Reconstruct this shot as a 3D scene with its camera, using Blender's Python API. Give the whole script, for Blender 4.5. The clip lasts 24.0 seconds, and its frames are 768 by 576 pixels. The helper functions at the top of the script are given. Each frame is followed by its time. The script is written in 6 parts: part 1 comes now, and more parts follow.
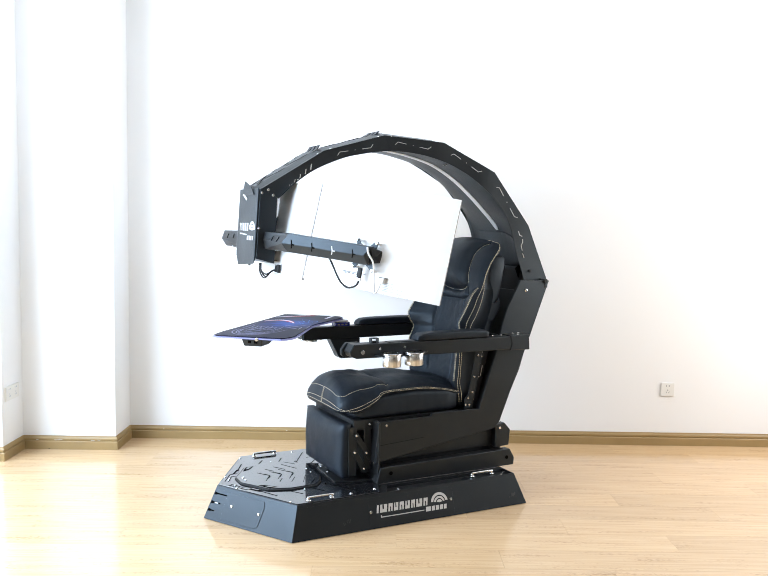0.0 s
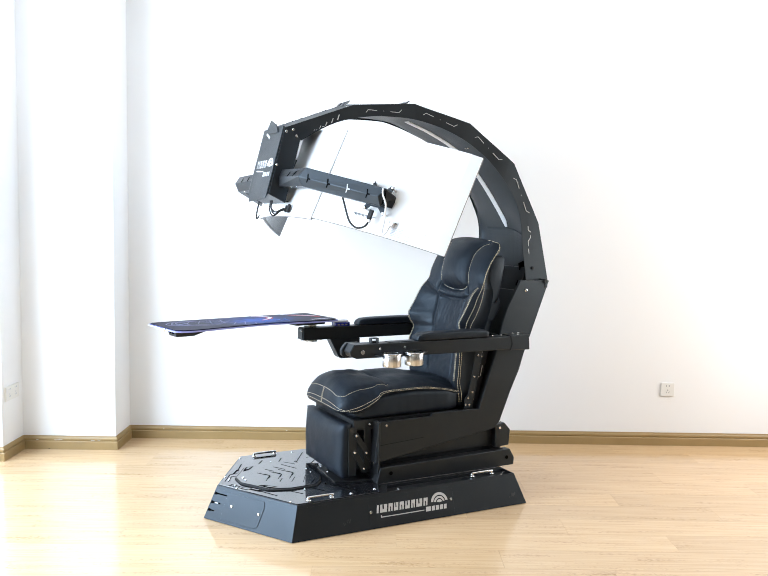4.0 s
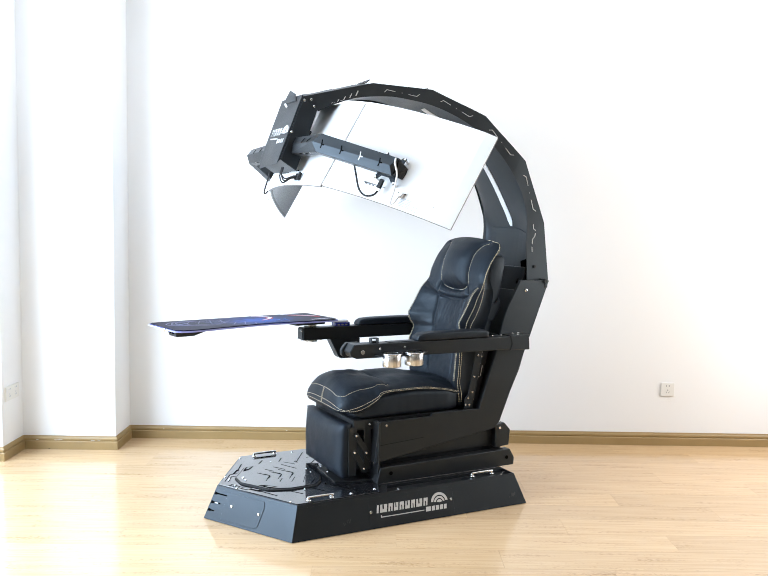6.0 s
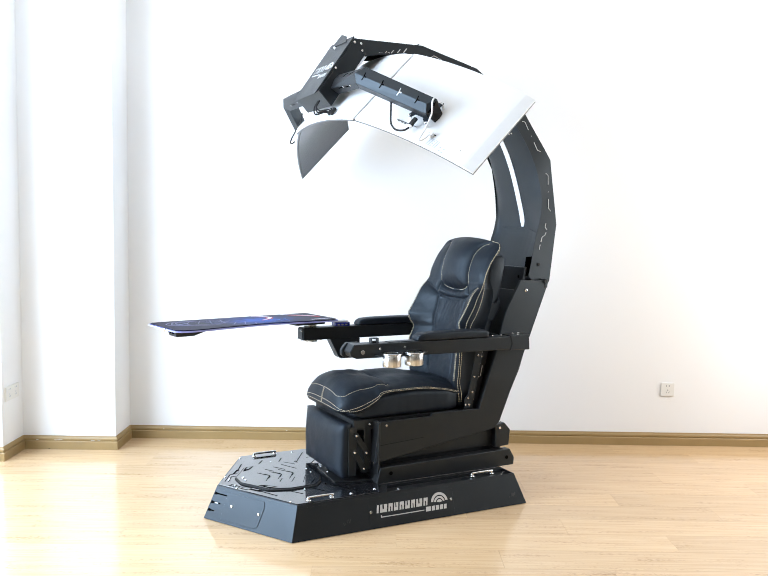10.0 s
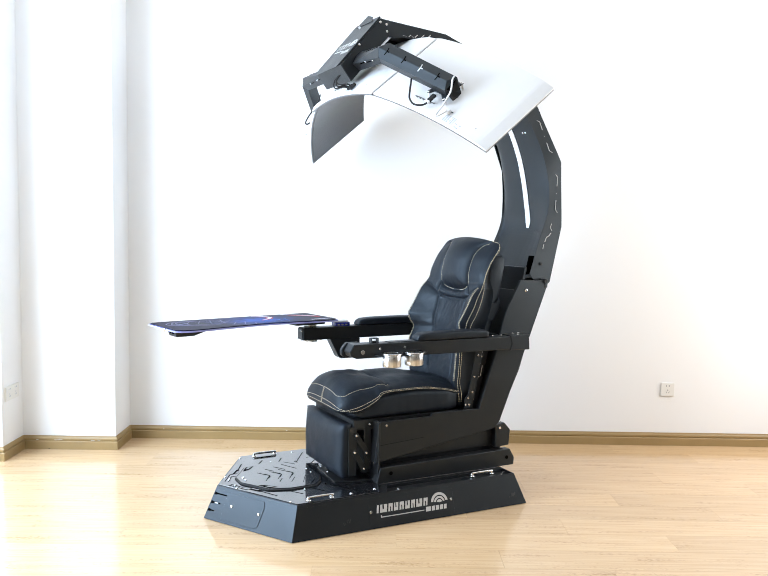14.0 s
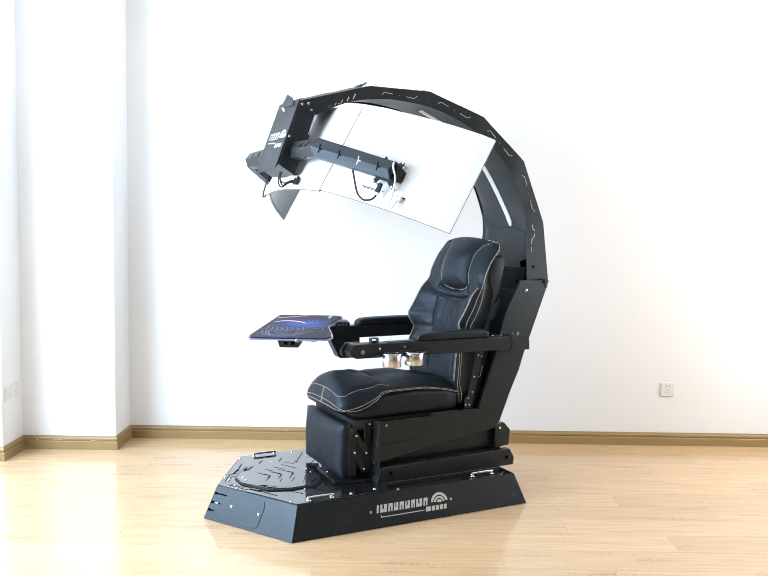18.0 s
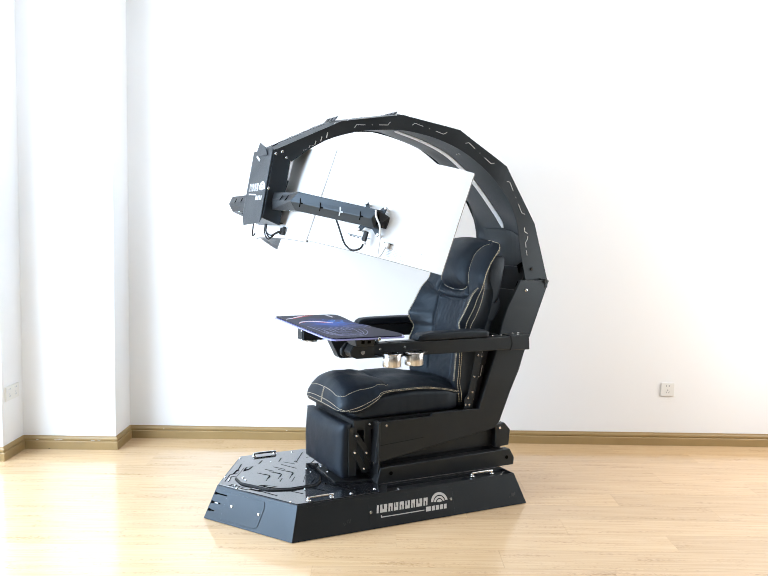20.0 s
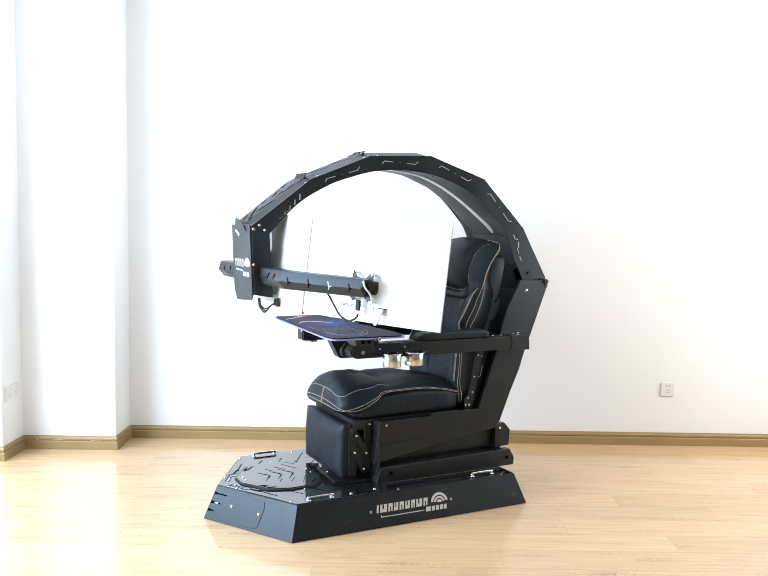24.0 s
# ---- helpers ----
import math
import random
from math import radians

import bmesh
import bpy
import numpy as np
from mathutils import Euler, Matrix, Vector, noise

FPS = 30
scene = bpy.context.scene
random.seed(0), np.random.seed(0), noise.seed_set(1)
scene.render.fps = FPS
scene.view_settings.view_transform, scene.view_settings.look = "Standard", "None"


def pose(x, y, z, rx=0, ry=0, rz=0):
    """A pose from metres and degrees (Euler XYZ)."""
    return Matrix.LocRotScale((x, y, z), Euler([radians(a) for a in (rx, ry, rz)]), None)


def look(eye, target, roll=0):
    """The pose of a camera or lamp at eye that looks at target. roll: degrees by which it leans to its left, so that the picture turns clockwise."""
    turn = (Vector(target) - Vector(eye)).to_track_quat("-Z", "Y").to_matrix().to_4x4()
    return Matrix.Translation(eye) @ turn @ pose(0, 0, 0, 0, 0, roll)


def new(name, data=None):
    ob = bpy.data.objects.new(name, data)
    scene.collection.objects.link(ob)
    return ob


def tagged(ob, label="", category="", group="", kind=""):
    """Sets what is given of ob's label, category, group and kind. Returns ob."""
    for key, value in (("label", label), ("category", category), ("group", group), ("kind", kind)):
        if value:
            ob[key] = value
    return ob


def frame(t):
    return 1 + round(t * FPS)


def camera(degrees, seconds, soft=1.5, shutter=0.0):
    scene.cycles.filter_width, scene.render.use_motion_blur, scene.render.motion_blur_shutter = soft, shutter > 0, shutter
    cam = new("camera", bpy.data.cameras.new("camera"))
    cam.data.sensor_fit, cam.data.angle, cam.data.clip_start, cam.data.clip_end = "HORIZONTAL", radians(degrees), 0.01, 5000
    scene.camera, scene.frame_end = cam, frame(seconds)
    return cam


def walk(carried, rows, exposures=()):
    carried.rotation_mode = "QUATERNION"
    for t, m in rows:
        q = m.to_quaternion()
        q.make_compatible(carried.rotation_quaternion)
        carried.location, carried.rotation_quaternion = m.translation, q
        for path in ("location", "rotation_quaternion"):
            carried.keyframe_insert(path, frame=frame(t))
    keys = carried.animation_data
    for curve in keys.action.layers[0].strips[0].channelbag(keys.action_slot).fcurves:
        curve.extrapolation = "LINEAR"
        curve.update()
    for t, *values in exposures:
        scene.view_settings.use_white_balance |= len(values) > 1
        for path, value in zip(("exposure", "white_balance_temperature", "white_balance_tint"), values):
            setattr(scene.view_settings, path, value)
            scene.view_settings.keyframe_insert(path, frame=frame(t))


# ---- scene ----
cam = camera(49.65, 24.0, soft=0.65)
EYE = Vector((-1.89, -3.741, 1.386))
VIEW = look(EYE, (-0.079, -0.188, 1.074), 0.802)
walk(cam, [(0.0, VIEW), (24.0, VIEW)])

# ---- world, window light, exposure ----
ROOM = pose(EYE.x, EYE.y, 0, 0, 0, -27.1)      # room axes: u along the back wall, d away from the camera's side
world = bpy.data.worlds.new("sky")
scene.world = world
world.use_nodes = True
wn = world.node_tree.nodes
sky = wn.new("ShaderNodeTexSky")
sky.sky_type, sky.sun_disc = "NISHITA", False
sky.sun_elevation, sky.sun_rotation = radians(50), radians(200)
world.node_tree.links.new(sky.outputs["Color"], wn["Background"].inputs["Color"])
wn["Background"].inputs["Strength"].default_value = 0.12


def area_light(name, m, width, height, power, colour):
    data = bpy.data.lights.new(name, "AREA")
    data.shape, data.size, data.size_y = "RECTANGLE", width, height
    data.energy, data.color = power, colour
    ob = new(name, data)
    ob.matrix_world = ROOM @ m
    return ob


# daylight in the side window; the far-side lamp is added fill for the right
area_light("window_light_side", pose(-3.16, 2.65, 1.65, 0, -90, 0), 1.9, 3.2, 312, (0.65, 0.81, 1.0))
area_light("fill_light_far_side", pose(3.36, 4.1, 1.65, 0, 90, 0), 1.9, 1.8, 68, (1.0, 0.985, 0.96))
scene.view_settings.exposure = 0.12


# ---- materials ----
def material(name, colour, rough=0.5, metal=0.0, noise_scale=0.0, colour_var=0.0, rough_var=0.0, bump=0.0, bump_scale=None, coat=0.0, spec=0.5, per_object=0.0):
    m = bpy.data.materials.new(name)
    m.use_nodes = True
    n, l = m.node_tree.nodes, m.node_tree.links
    b = n["Principled BSDF"]
    b.inputs["Base Color"].default_value = (*colour, 1)
    b.inputs["Roughness"].default_value = rough
    b.inputs["Metallic"].default_value = metal
    b.inputs["Coat Weight"].default_value = coat
    b.inputs["Specular IOR Level"].default_value = spec
    if noise_scale:
        tc = n.new("ShaderNodeTexCoord")
        tx = n.new("ShaderNodeTexNoise")
        tx.inputs["Scale"].default_value, tx.inputs["Detail"].default_value = noise_scale, 6
        l.new(tc.outputs["Object"], tx.inputs["Vector"])
        if colour_var:
            mix = n.new("ShaderNodeMix")
            mix.data_type = "RGBA"
            mix.inputs["A"].default_value = (*[c * (1 - colour_var) for c in colour], 1)
            mix.inputs["B"].default_value = (*[min(1, c * (1 + colour_var)) for c in colour], 1)
            l.new(tx.outputs["Fac"], mix.inputs["Factor"])
            l.new(mix.outputs["Result"], b.inputs["Base Color"])
        if rough_var:
            mr = n.new("ShaderNodeMapRange")
            mr.inputs["From Min"].default_value, mr.inputs["From Max"].default_value = 0.3, 0.7
            mr.inputs["To Min"].default_value, mr.inputs["To Max"].default_value = max(0, rough - rough_var), min(1, rough + rough_var)
            l.new(tx.outputs["Fac"], mr.inputs["Value"])
            l.new(mr.outputs["Result"], b.inputs["Roughness"])
        if bump:
            t2 = n.new("ShaderNodeTexNoise")
            t2.inputs["Scale"].default_value, t2.inputs["Detail"].default_value = bump_scale or noise_scale * 10, 4
            l.new(tc.outputs["Object"], t2.inputs["Vector"])
            bp = n.new("ShaderNodeBump")
            bp.inputs["Strength"].default_value, bp.inputs["Distance"].default_value = bump, 0.002
            l.new(t2.outputs["Fac"], bp.inputs["Height"])
            l.new(bp.outputs["Normal"], b.inputs["Normal"])
    return m


def leather_material():
    m = material("leather_black", (0.0060, 0.0080, 0.0125), 0.52, noise_scale=9, colour_var=0.2, rough_var=0.07, spec=0.34)
    n, l = m.node_tree.nodes, m.node_tree.links
    b = n["Principled BSDF"]
    b.inputs["Specular Tint"].default_value = (0.76, 0.90, 1.0, 1)
    tc = n.new("ShaderNodeTexCoord")
    v = n.new("ShaderNodeTexVoronoi")
    v.inputs["Scale"].default_value = 420
    w = n.new("ShaderNodeTexNoise")
    w.inputs["Scale"].default_value, w.inputs["Detail"].default_value = 14, 5
    l.new(tc.outputs["Object"], v.inputs["Vector"])
    l.new(tc.outputs["Object"], w.inputs["Vector"])
    b1, b2 = n.new("ShaderNodeBump"), n.new("ShaderNodeBump")
    b1.inputs["Strength"].default_value, b1.inputs["Distance"].default_value = 0.18, 0.001
    b2.inputs["Strength"].default_value, b2.inputs["Distance"].default_value = 0.16, 0.012
    l.new(v.outputs["Distance"], b1.inputs["Height"])
    l.new(w.outputs["Fac"], b2.inputs["Height"])
    l.new(b2.outputs["Normal"], b1.inputs["Normal"])
    l.new(b1.outputs["Normal"], b.inputs["Normal"])
    return m


def wood_material():
    m = bpy.data.materials.new("laminate_oak")
    m.use_nodes = True
    n, l = m.node_tree.nodes, m.node_tree.links
    b = n["Principled BSDF"]
    tc, info = n.new("ShaderNodeTexCoord"), n.new("ShaderNodeObjectInfo")
    off = n.new("ShaderNodeVectorMath")
    off.operation = "MULTIPLY_ADD"
    l.new(info.outputs["Random"], off.inputs[0])
    off.inputs[1].default_value = (37.0, 61.0, 0.0)
    l.new(tc.outputs["Object"], off.inputs[2])
    mp = n.new("ShaderNodeMapping")
    mp.inputs["Scale"].default_value = (1.0, 48.0, 1.0)
    l.new(off.outputs["Vector"], mp.inputs["Vector"])
    grain = n.new("ShaderNodeTexNoise")
    grain.inputs["Scale"].default_value, grain.inputs["Detail"].default_value, grain.inputs["Distortion"].default_value = 2.2, 9, 0.9
    l.new(mp.outputs["Vector"], grain.inputs["Vector"])
    ramp = n.new("ShaderNodeValToRGB")
    e = ramp.color_ramp.elements
    e[0].position, e[0].color = 0.30, (0.562, 0.371, 0.196, 1)
    e[1].position, e[1].color = 0.62, (0.655, 0.455, 0.266, 1)
    l.new(grain.outputs["Fac"], ramp.inputs["Fac"])
    mp2 = n.new("ShaderNodeMapping")
    mp2.inputs["Scale"].default_value = (30.0, 210.0, 1.0)
    l.new(off.outputs["Vector"], mp2.inputs["Vector"])
    fine = n.new("ShaderNodeTexNoise")
    fine.inputs["Scale"].default_value, fine.inputs["Detail"].default_value = 1.6, 5
    l.new(mp2.outputs["Vector"], fine.inputs["Vector"])
    fr = n.new("ShaderNodeValToRGB")
    f = fr.color_ramp.elements
    f[0].position, f[0].color = 0.31, (0.52, 0.42, 0.33, 1)
    f[1].position, f[1].color = 0.43, (1, 1, 1, 1)
    # flecks come in drifts along the boards
    mp3 = n.new("ShaderNodeMapping")
    mp3.inputs["Scale"].default_value = (1.6, 14.0, 1.0)
    l.new(off.outputs["Vector"], mp3.inputs["Vector"])
    drift = n.new("ShaderNodeTexNoise")
    drift.inputs["Scale"].default_value, drift.inputs["Detail"].default_value = 1.7, 2
    l.new(mp3.outputs["Vector"], drift.inputs["Vector"])
    shift = n.new("ShaderNodeMath")
    shift.operation = "MULTIPLY_ADD"
    l.new(drift.outputs["Fac"], shift.inputs[0])
    shift.inputs[1].default_value = 0.75
    add = n.new("ShaderNodeMath")
    add.operation = "ADD"
    add.inputs[1].default_value = -0.325
    l.new(fine.outputs["Fac"], shift.inputs[2])
    l.new(shift.outputs[0], add.inputs[0])
    l.new(add.outputs[0], fr.inputs["Fac"])
    mul = n.new("ShaderNodeMix")
    mul.data_type, mul.blend_type = "RGBA", "MULTIPLY"
    mul.inputs["Factor"].default_value = 0.7
    l.new(ramp.outputs["Color"], mul.inputs["A"])
    l.new(fr.outputs["Color"], mul.inputs["B"])
    tone = n.new("ShaderNodeHueSaturation")
    mr = n.new("ShaderNodeMapRange")
    mr.inputs["To Min"].default_value, mr.inputs["To Max"].default_value = 0.93, 1.06
    l.new(info.outputs["Random"], mr.inputs["Value"])
    l.new(mr.outputs["Result"], tone.inputs["Value"])
    l.new(mul.outputs["Result"], tone.inputs["Color"])
    l.new(tone.outputs["Color"], b.inputs["Base Color"])
    b.inputs["Roughness"].default_value = 0.13
    b.inputs["Specular IOR Level"].default_value = 0.75
    bp = n.new("ShaderNodeBump")
    bp.inputs["Strength"].default_value, bp.inputs["Distance"].default_value = 0.06, 0.001
    l.new(fine.outputs["Fac"], bp.inputs["Height"])
    l.new(bp.outputs["Normal"], b.inputs["Normal"])
    return m


BLACK = material("black_powder_coat", (0.0095, 0.0090, 0.0088), 0.40, noise_scale=6, colour_var=0.12, rough_var=0.05, bump=0.12, bump_scale=900, spec=0.52)
BLACK.node_tree.nodes["Principled BSDF"].inputs["Specular Tint"].default_value = (0.74, 0.88, 1.0, 1)
GLOSS = material("black_gloss_plate", (0.010, 0.010, 0.011), 0.10, noise_scale=5, rough_var=0.03, coat=0.9)
RUBBER = material("black_rubber", (0.009, 0.009, 0.0095), 0.7, noise_scale=40, colour_var=0.2)
LEATHER = leather_material()
THREAD = material("beige_thread", (0.66, 0.58, 0.42), 0.8, noise_scale=200, colour_var=0.15)
CHROME = material("chrome", (0.8, 0.8, 0.8), 0.12, 1.0, noise_scale=60, rough_var=0.04)
def brushed_material():
    m = material("brushed_steel", (0.50, 0.48, 0.46), 0.30, 1.0, noise_scale=25, rough_var=0.04)
    n, l = m.node_tree.nodes, m.node_tree.links
    b = n["Principled BSDF"]
    tc, mp, w = n.new("ShaderNodeTexCoord"), n.new("ShaderNodeMapping"), n.new("ShaderNodeTexNoise")
    mp.inputs["Scale"].default_value = (110, 110, 2)
    w.inputs["Scale"].default_value, w.inputs["Detail"].default_value = 1.0, 4
    ramp = n.new("ShaderNodeValToRGB")
    ramp.color_ramp.elements[0].position, ramp.color_ramp.elements[1].position = 0.35, 0.68
    ramp.color_ramp.elements[0].color, ramp.color_ramp.elements[1].color = (0.46, 0.44, 0.41, 1), (0.90, 0.89, 0.87, 1)
    l.new(tc.outputs["Object"], mp.inputs["Vector"])
    l.new(mp.outputs["Vector"], w.inputs["Vector"])
    l.new(w.outputs["Fac"], ramp.inputs["Fac"])
    l.new(ramp.outputs["Color"], b.inputs["Base Color"])
    return m


STEEL = brushed_material()
WHITE_PLASTIC = material("white_plastic", (0.80, 0.80, 0.80), 0.4, noise_scale=30, colour_var=0.02)
GREY_PLASTIC = material("grey_plastic", (0.20, 0.21, 0.22), 0.4, noise_scale=30, colour_var=0.03)
SCREEN = material("dark_screen", (0.026, 0.033, 0.042), 0.17, noise_scale=10, rough_var=0.03, spec=0.6)
# for unseen walls, made dark so the cockpit's near faces reflect less light
UNSEEN_WALL = material("unseen_wall_dark", (0.14, 0.125, 0.105), 0.85, noise_scale=1.3, colour_var=0.03, bump=0.05, bump_scale=160)
WALL = material("white_wall_paint", (0.86, 0.86, 0.86), 0.85, noise_scale=1.3, colour_var=0.012, bump=0.05, bump_scale=160)
CEIL = material("white_ceiling_paint", (0.86, 0.86, 0.86), 0.9, noise_scale=1.0, colour_var=0.01)
SKIRT = material("tan_skirting_wood", (0.335, 0.225, 0.095), 0.42, noise_scale=9, colour_var=0.14, rough_var=0.08)
DARK_GAP = material("floor_joint", (0.58, 0.42, 0.27), 0.7, noise_scale=20, colour_var=0.1)
WOOD = wood_material()
# white fill of slots; on some it stands for reflected or passing light
SLOT_WHITE = material("white_slot_fill", (0.5, 0.5, 0.5), 0.5, noise_scale=80, colour_var=0.05)
LOGO_WHITE = material("white_logo_paint", (0.52, 0.52, 0.51), 0.45, noise_scale=60, colour_var=0.04)
DIFFUSER = material("white_strip_diffuser", (0.85, 0.86, 0.88), 0.3, noise_scale=30, colour_var=0.02)
BLUE_HUB = material("blue_plastic", (0.015, 0.025, 0.21), 0.25, noise_scale=30, colour_var=0.1)
def mat_material():
    """Navy print with a blue burst spreading from one spot of it."""
    m = material("printed_mat_navy", (0.012, 0.011, 0.028), 0.5, spec=0.10)
    n, l = m.node_tree.nodes, m.node_tree.links
    tc, mp, dist = n.new("ShaderNodeTexCoord"), n.new("ShaderNodeMapping"), n.new("ShaderNodeVectorMath")
    dist.operation = "LENGTH"
    mp.inputs["Location"].default_value = (-0.05, 1.30, 0)
    mp.inputs["Scale"].default_value = (6.0, 4.2, 0)
    cloud = n.new("ShaderNodeTexNoise")
    cloud.inputs["Scale"].default_value, cloud.inputs["Detail"].default_value = 22, 6
    l.new(tc.outputs["Object"], mp.inputs["Vector"])
    l.new(tc.outputs["Object"], cloud.inputs["Vector"])
    l.new(mp.outputs["Vector"], dist.inputs[0])
    add = n.new("ShaderNodeMath")
    add.operation = "MULTIPLY_ADD"
    add.inputs[1].default_value = 1.1
    l.new(cloud.outputs["Fac"], add.inputs[0])
    l.new(dist.outputs["Value"], add.inputs[2])
    ramp = n.new("ShaderNodeValToRGB")
    e = ramp.color_ramp.elements
    e[0].position, e[0].color = 0.45, (0.020, 0.080, 0.36, 1)
    e[1].position, e[1].color = 1.0, (0.012, 0.011, 0.028, 1)
    mid = ramp.color_ramp.elements.new(0.72)
    mid.color = (0.012, 0.026, 0.12, 1)
    half = n.new("ShaderNodeMath")
    half.operation = "MULTIPLY"
    half.inputs[1].default_value = 0.62
    l.new(add.outputs[0], half.inputs[0])
    l.new(half.outputs[0], ramp.inputs["Fac"])
    l.new(ramp.outputs["Color"], n["Principled BSDF"].inputs["Base Color"])
    return m


MAT_DARK = mat_material()
MAT_BLUE = material("printed_mat_blue", (0.06, 0.22, 0.62), 0.45, noise_scale=40, colour_var=0.7, spec=0.12)
MAT_RED = material("printed_mat_red", (0.40, 0.02, 0.03), 0.45, noise_scale=40, colour_var=0.4, spec=0.12)
MAT_LIGHT = material("printed_mat_white", (0.70, 0.66, 0.74), 0.45, noise_scale=60, colour_var=0.1, spec=0.12)
MAT_GREY = material("printed_mat_grey", (0.17, 0.17, 0.27), 0.45, noise_scale=60, colour_var=0.3, spec=0.12)
EDGE_GLOW = material("clear_blue_edge", (0.30, 0.31, 0.60), 0.2, noise_scale=20, colour_var=0.1)
CREAM = material("cream_socket_plastic", (0.79, 0.78, 0.745), 0.35, noise_scale=30, colour_var=0.02)
DARK = material("dark_hole", (0.0015, 0.0015, 0.0015), 0.9, noise_scale=30, colour_var=0.2, spec=0.03)
BEZEL = material("grey_bezel", (0.12, 0.124, 0.13), 0.4, noise_scale=30, colour_var=0.03)
PRINT_GREY = material("pale_print", (0.42, 0.47, 0.55), 0.5, noise_scale=90, colour_var=0.2)
# pale fill for the bright gap behind the head box
GAP_PALE = material("pale_gap_fill", (0.70, 0.71, 0.73), 0.5, noise_scale=90, colour_var=0.2)


# ---- mesh helpers ----
def part(name, bm, mat, parent, label="", smooth=False):
    me = bpy.data.meshes.new(name)
    bm.normal_update()
    bm.to_mesh(me)
    bm.free()
    if smooth:
        for p in me.polygons:
            p.use_smooth = True
    me.materials.append(mat)
    ob = new(name, me)
    if parent is not None:
        ob.parent = parent
    return tagged(ob, label)


def share(name, source, m, parent, label=""):
    ob = new(name, source.data)
    ob.parent = parent
    ob.matrix_basis = m
    return tagged(ob, label)


def soften(bm, width, segments=1, angle=25):
    if width <= 0:
        return bm
    bm.normal_update()
    edges = [e for e in bm.edges if len(e.link_faces) == 2 and e.calc_face_angle(0) > radians(angle)]
    bmesh.ops.bevel(bm, geom=edges, offset=width, segments=segments, profile=0.6, affect="EDGES", clamp_overlap=True)
    return bm


def grid_bm(verts, faces):
    bm = bmesh.new()
    vs = [bm.verts.new(v) for v in verts]
    for f in faces:
        try:
            bm.faces.new([vs[i] for i in f])
        except ValueError:
            pass
    return bm


def box(x0, x1, y0, y1, z0, z1, bevel=0.002, bm=None):
    b = bmesh.new()
    bmesh.ops.create_cube(b, size=1, matrix=Matrix.Translation(((x0 + x1) / 2, (y0 + y1) / 2, (z0 + z1) / 2)) @ Matrix.Diagonal((abs(x1 - x0), abs(y1 - y0), abs(z1 - z0), 1)))
    soften(b, bevel)
    return merge(bm, b)


def merge(bm, b):
    if bm is None:
        return b
    me = bpy.data.meshes.new("tmp")
    b.to_mesh(me)
    b.free()
    bm.from_mesh(me)
    bpy.data.meshes.remove(me)
    return bm


def solid(low, high, bevel=0.002, bm=None):
    """A closed body between two loops of as many points."""
    n = len(low)
    b = grid_bm([*low, *high], [tuple(range(n))[::-1], tuple(range(n, 2 * n)), *[(i, (i + 1) % n, n + (i + 1) % n, n + i) for i in range(n)]])
    bmesh.ops.recalc_face_normals(b, faces=b.faces)
    soften(b, bevel)
    return merge(bm, b)


def plate_xz(pts, y0, y1, bevel=0.002, bm=None):
    return solid([(x, y0, z) for x, z in pts], [(x, y1, z) for x, z in pts], bevel, bm)


def plate_xy(pts, z0, z1, bevel=0.002, bm=None):
    return solid([(x, y, z0) for x, y in pts], [(x, y, z1) for x, y in pts], bevel, bm)


def plate_on(m, pts, depth, bevel=0.0, bm=None, below=0.0):
    """A flat piece in the plane of m (its local z is the outward side)."""
    return solid([m @ Vector((x, y, -below)) for x, y in pts], [m @ Vector((x, y, depth)) for x, y in pts], bevel, bm)


def tube(points, r, seg=8, closed=False, bm=None):
    pts = [Vector(p) for p in points]
    n = len(pts)
    verts, faces = [], []
    up = Vector((0.31, 0.17, 0.93)).normalized()
    for i, p in enumerate(pts):
        a = pts[(i - 1) % n] if (closed or i > 0) else p
        c = pts[(i + 1) % n] if (closed or i < n - 1) else p
        t = (c - a).normalized()
        s = t.cross(up)
        s = s.normalized() if s.length > 1e-4 else t.orthogonal().normalized()
        w = s.cross(t).normalized()
        for k in range(seg):
            q = 2 * math.pi * k / seg
            verts.append(p + (s * math.cos(q) + w * math.sin(q)) * r)
    rings = n if closed else n - 1
    for i in range(rings):
        for k in range(seg):
            a, b = i * seg + k, i * seg + (k + 1) % seg
            j = ((i + 1) % n) * seg
            faces.append((a, b, j + (k + 1) % seg, j + k))
    if not closed:
        faces += [tuple(range(seg))[::-1], tuple((n - 1) * seg + k for k in range(seg))]
    b = grid_bm(verts, faces)
    bmesh.ops.recalc_face_normals(b, faces=b.faces)
    return merge(bm, b)


def smooth_path(pts, steps=8):
    """A Catmull-Rom curve through the points."""
    p = [Vector(q) for q in pts]
    p = [2 * p[0] - p[1], *p, 2 * p[-1] - p[-2]]
    out = []
    for i in range(1, len(p) - 2):
        for k in range(steps):
            t = k / steps
            out.append(0.5 * (2 * p[i] + (p[i + 1] - p[i - 1]) * t + (2 * p[i - 1] - 5 * p[i] + 4 * p[i + 1] - p[i + 2]) * t * t + (3 * p[i] - p[i - 1] - 3 * p[i + 1] + p[i + 2]) * t ** 3))
    return out + [p[-2]]


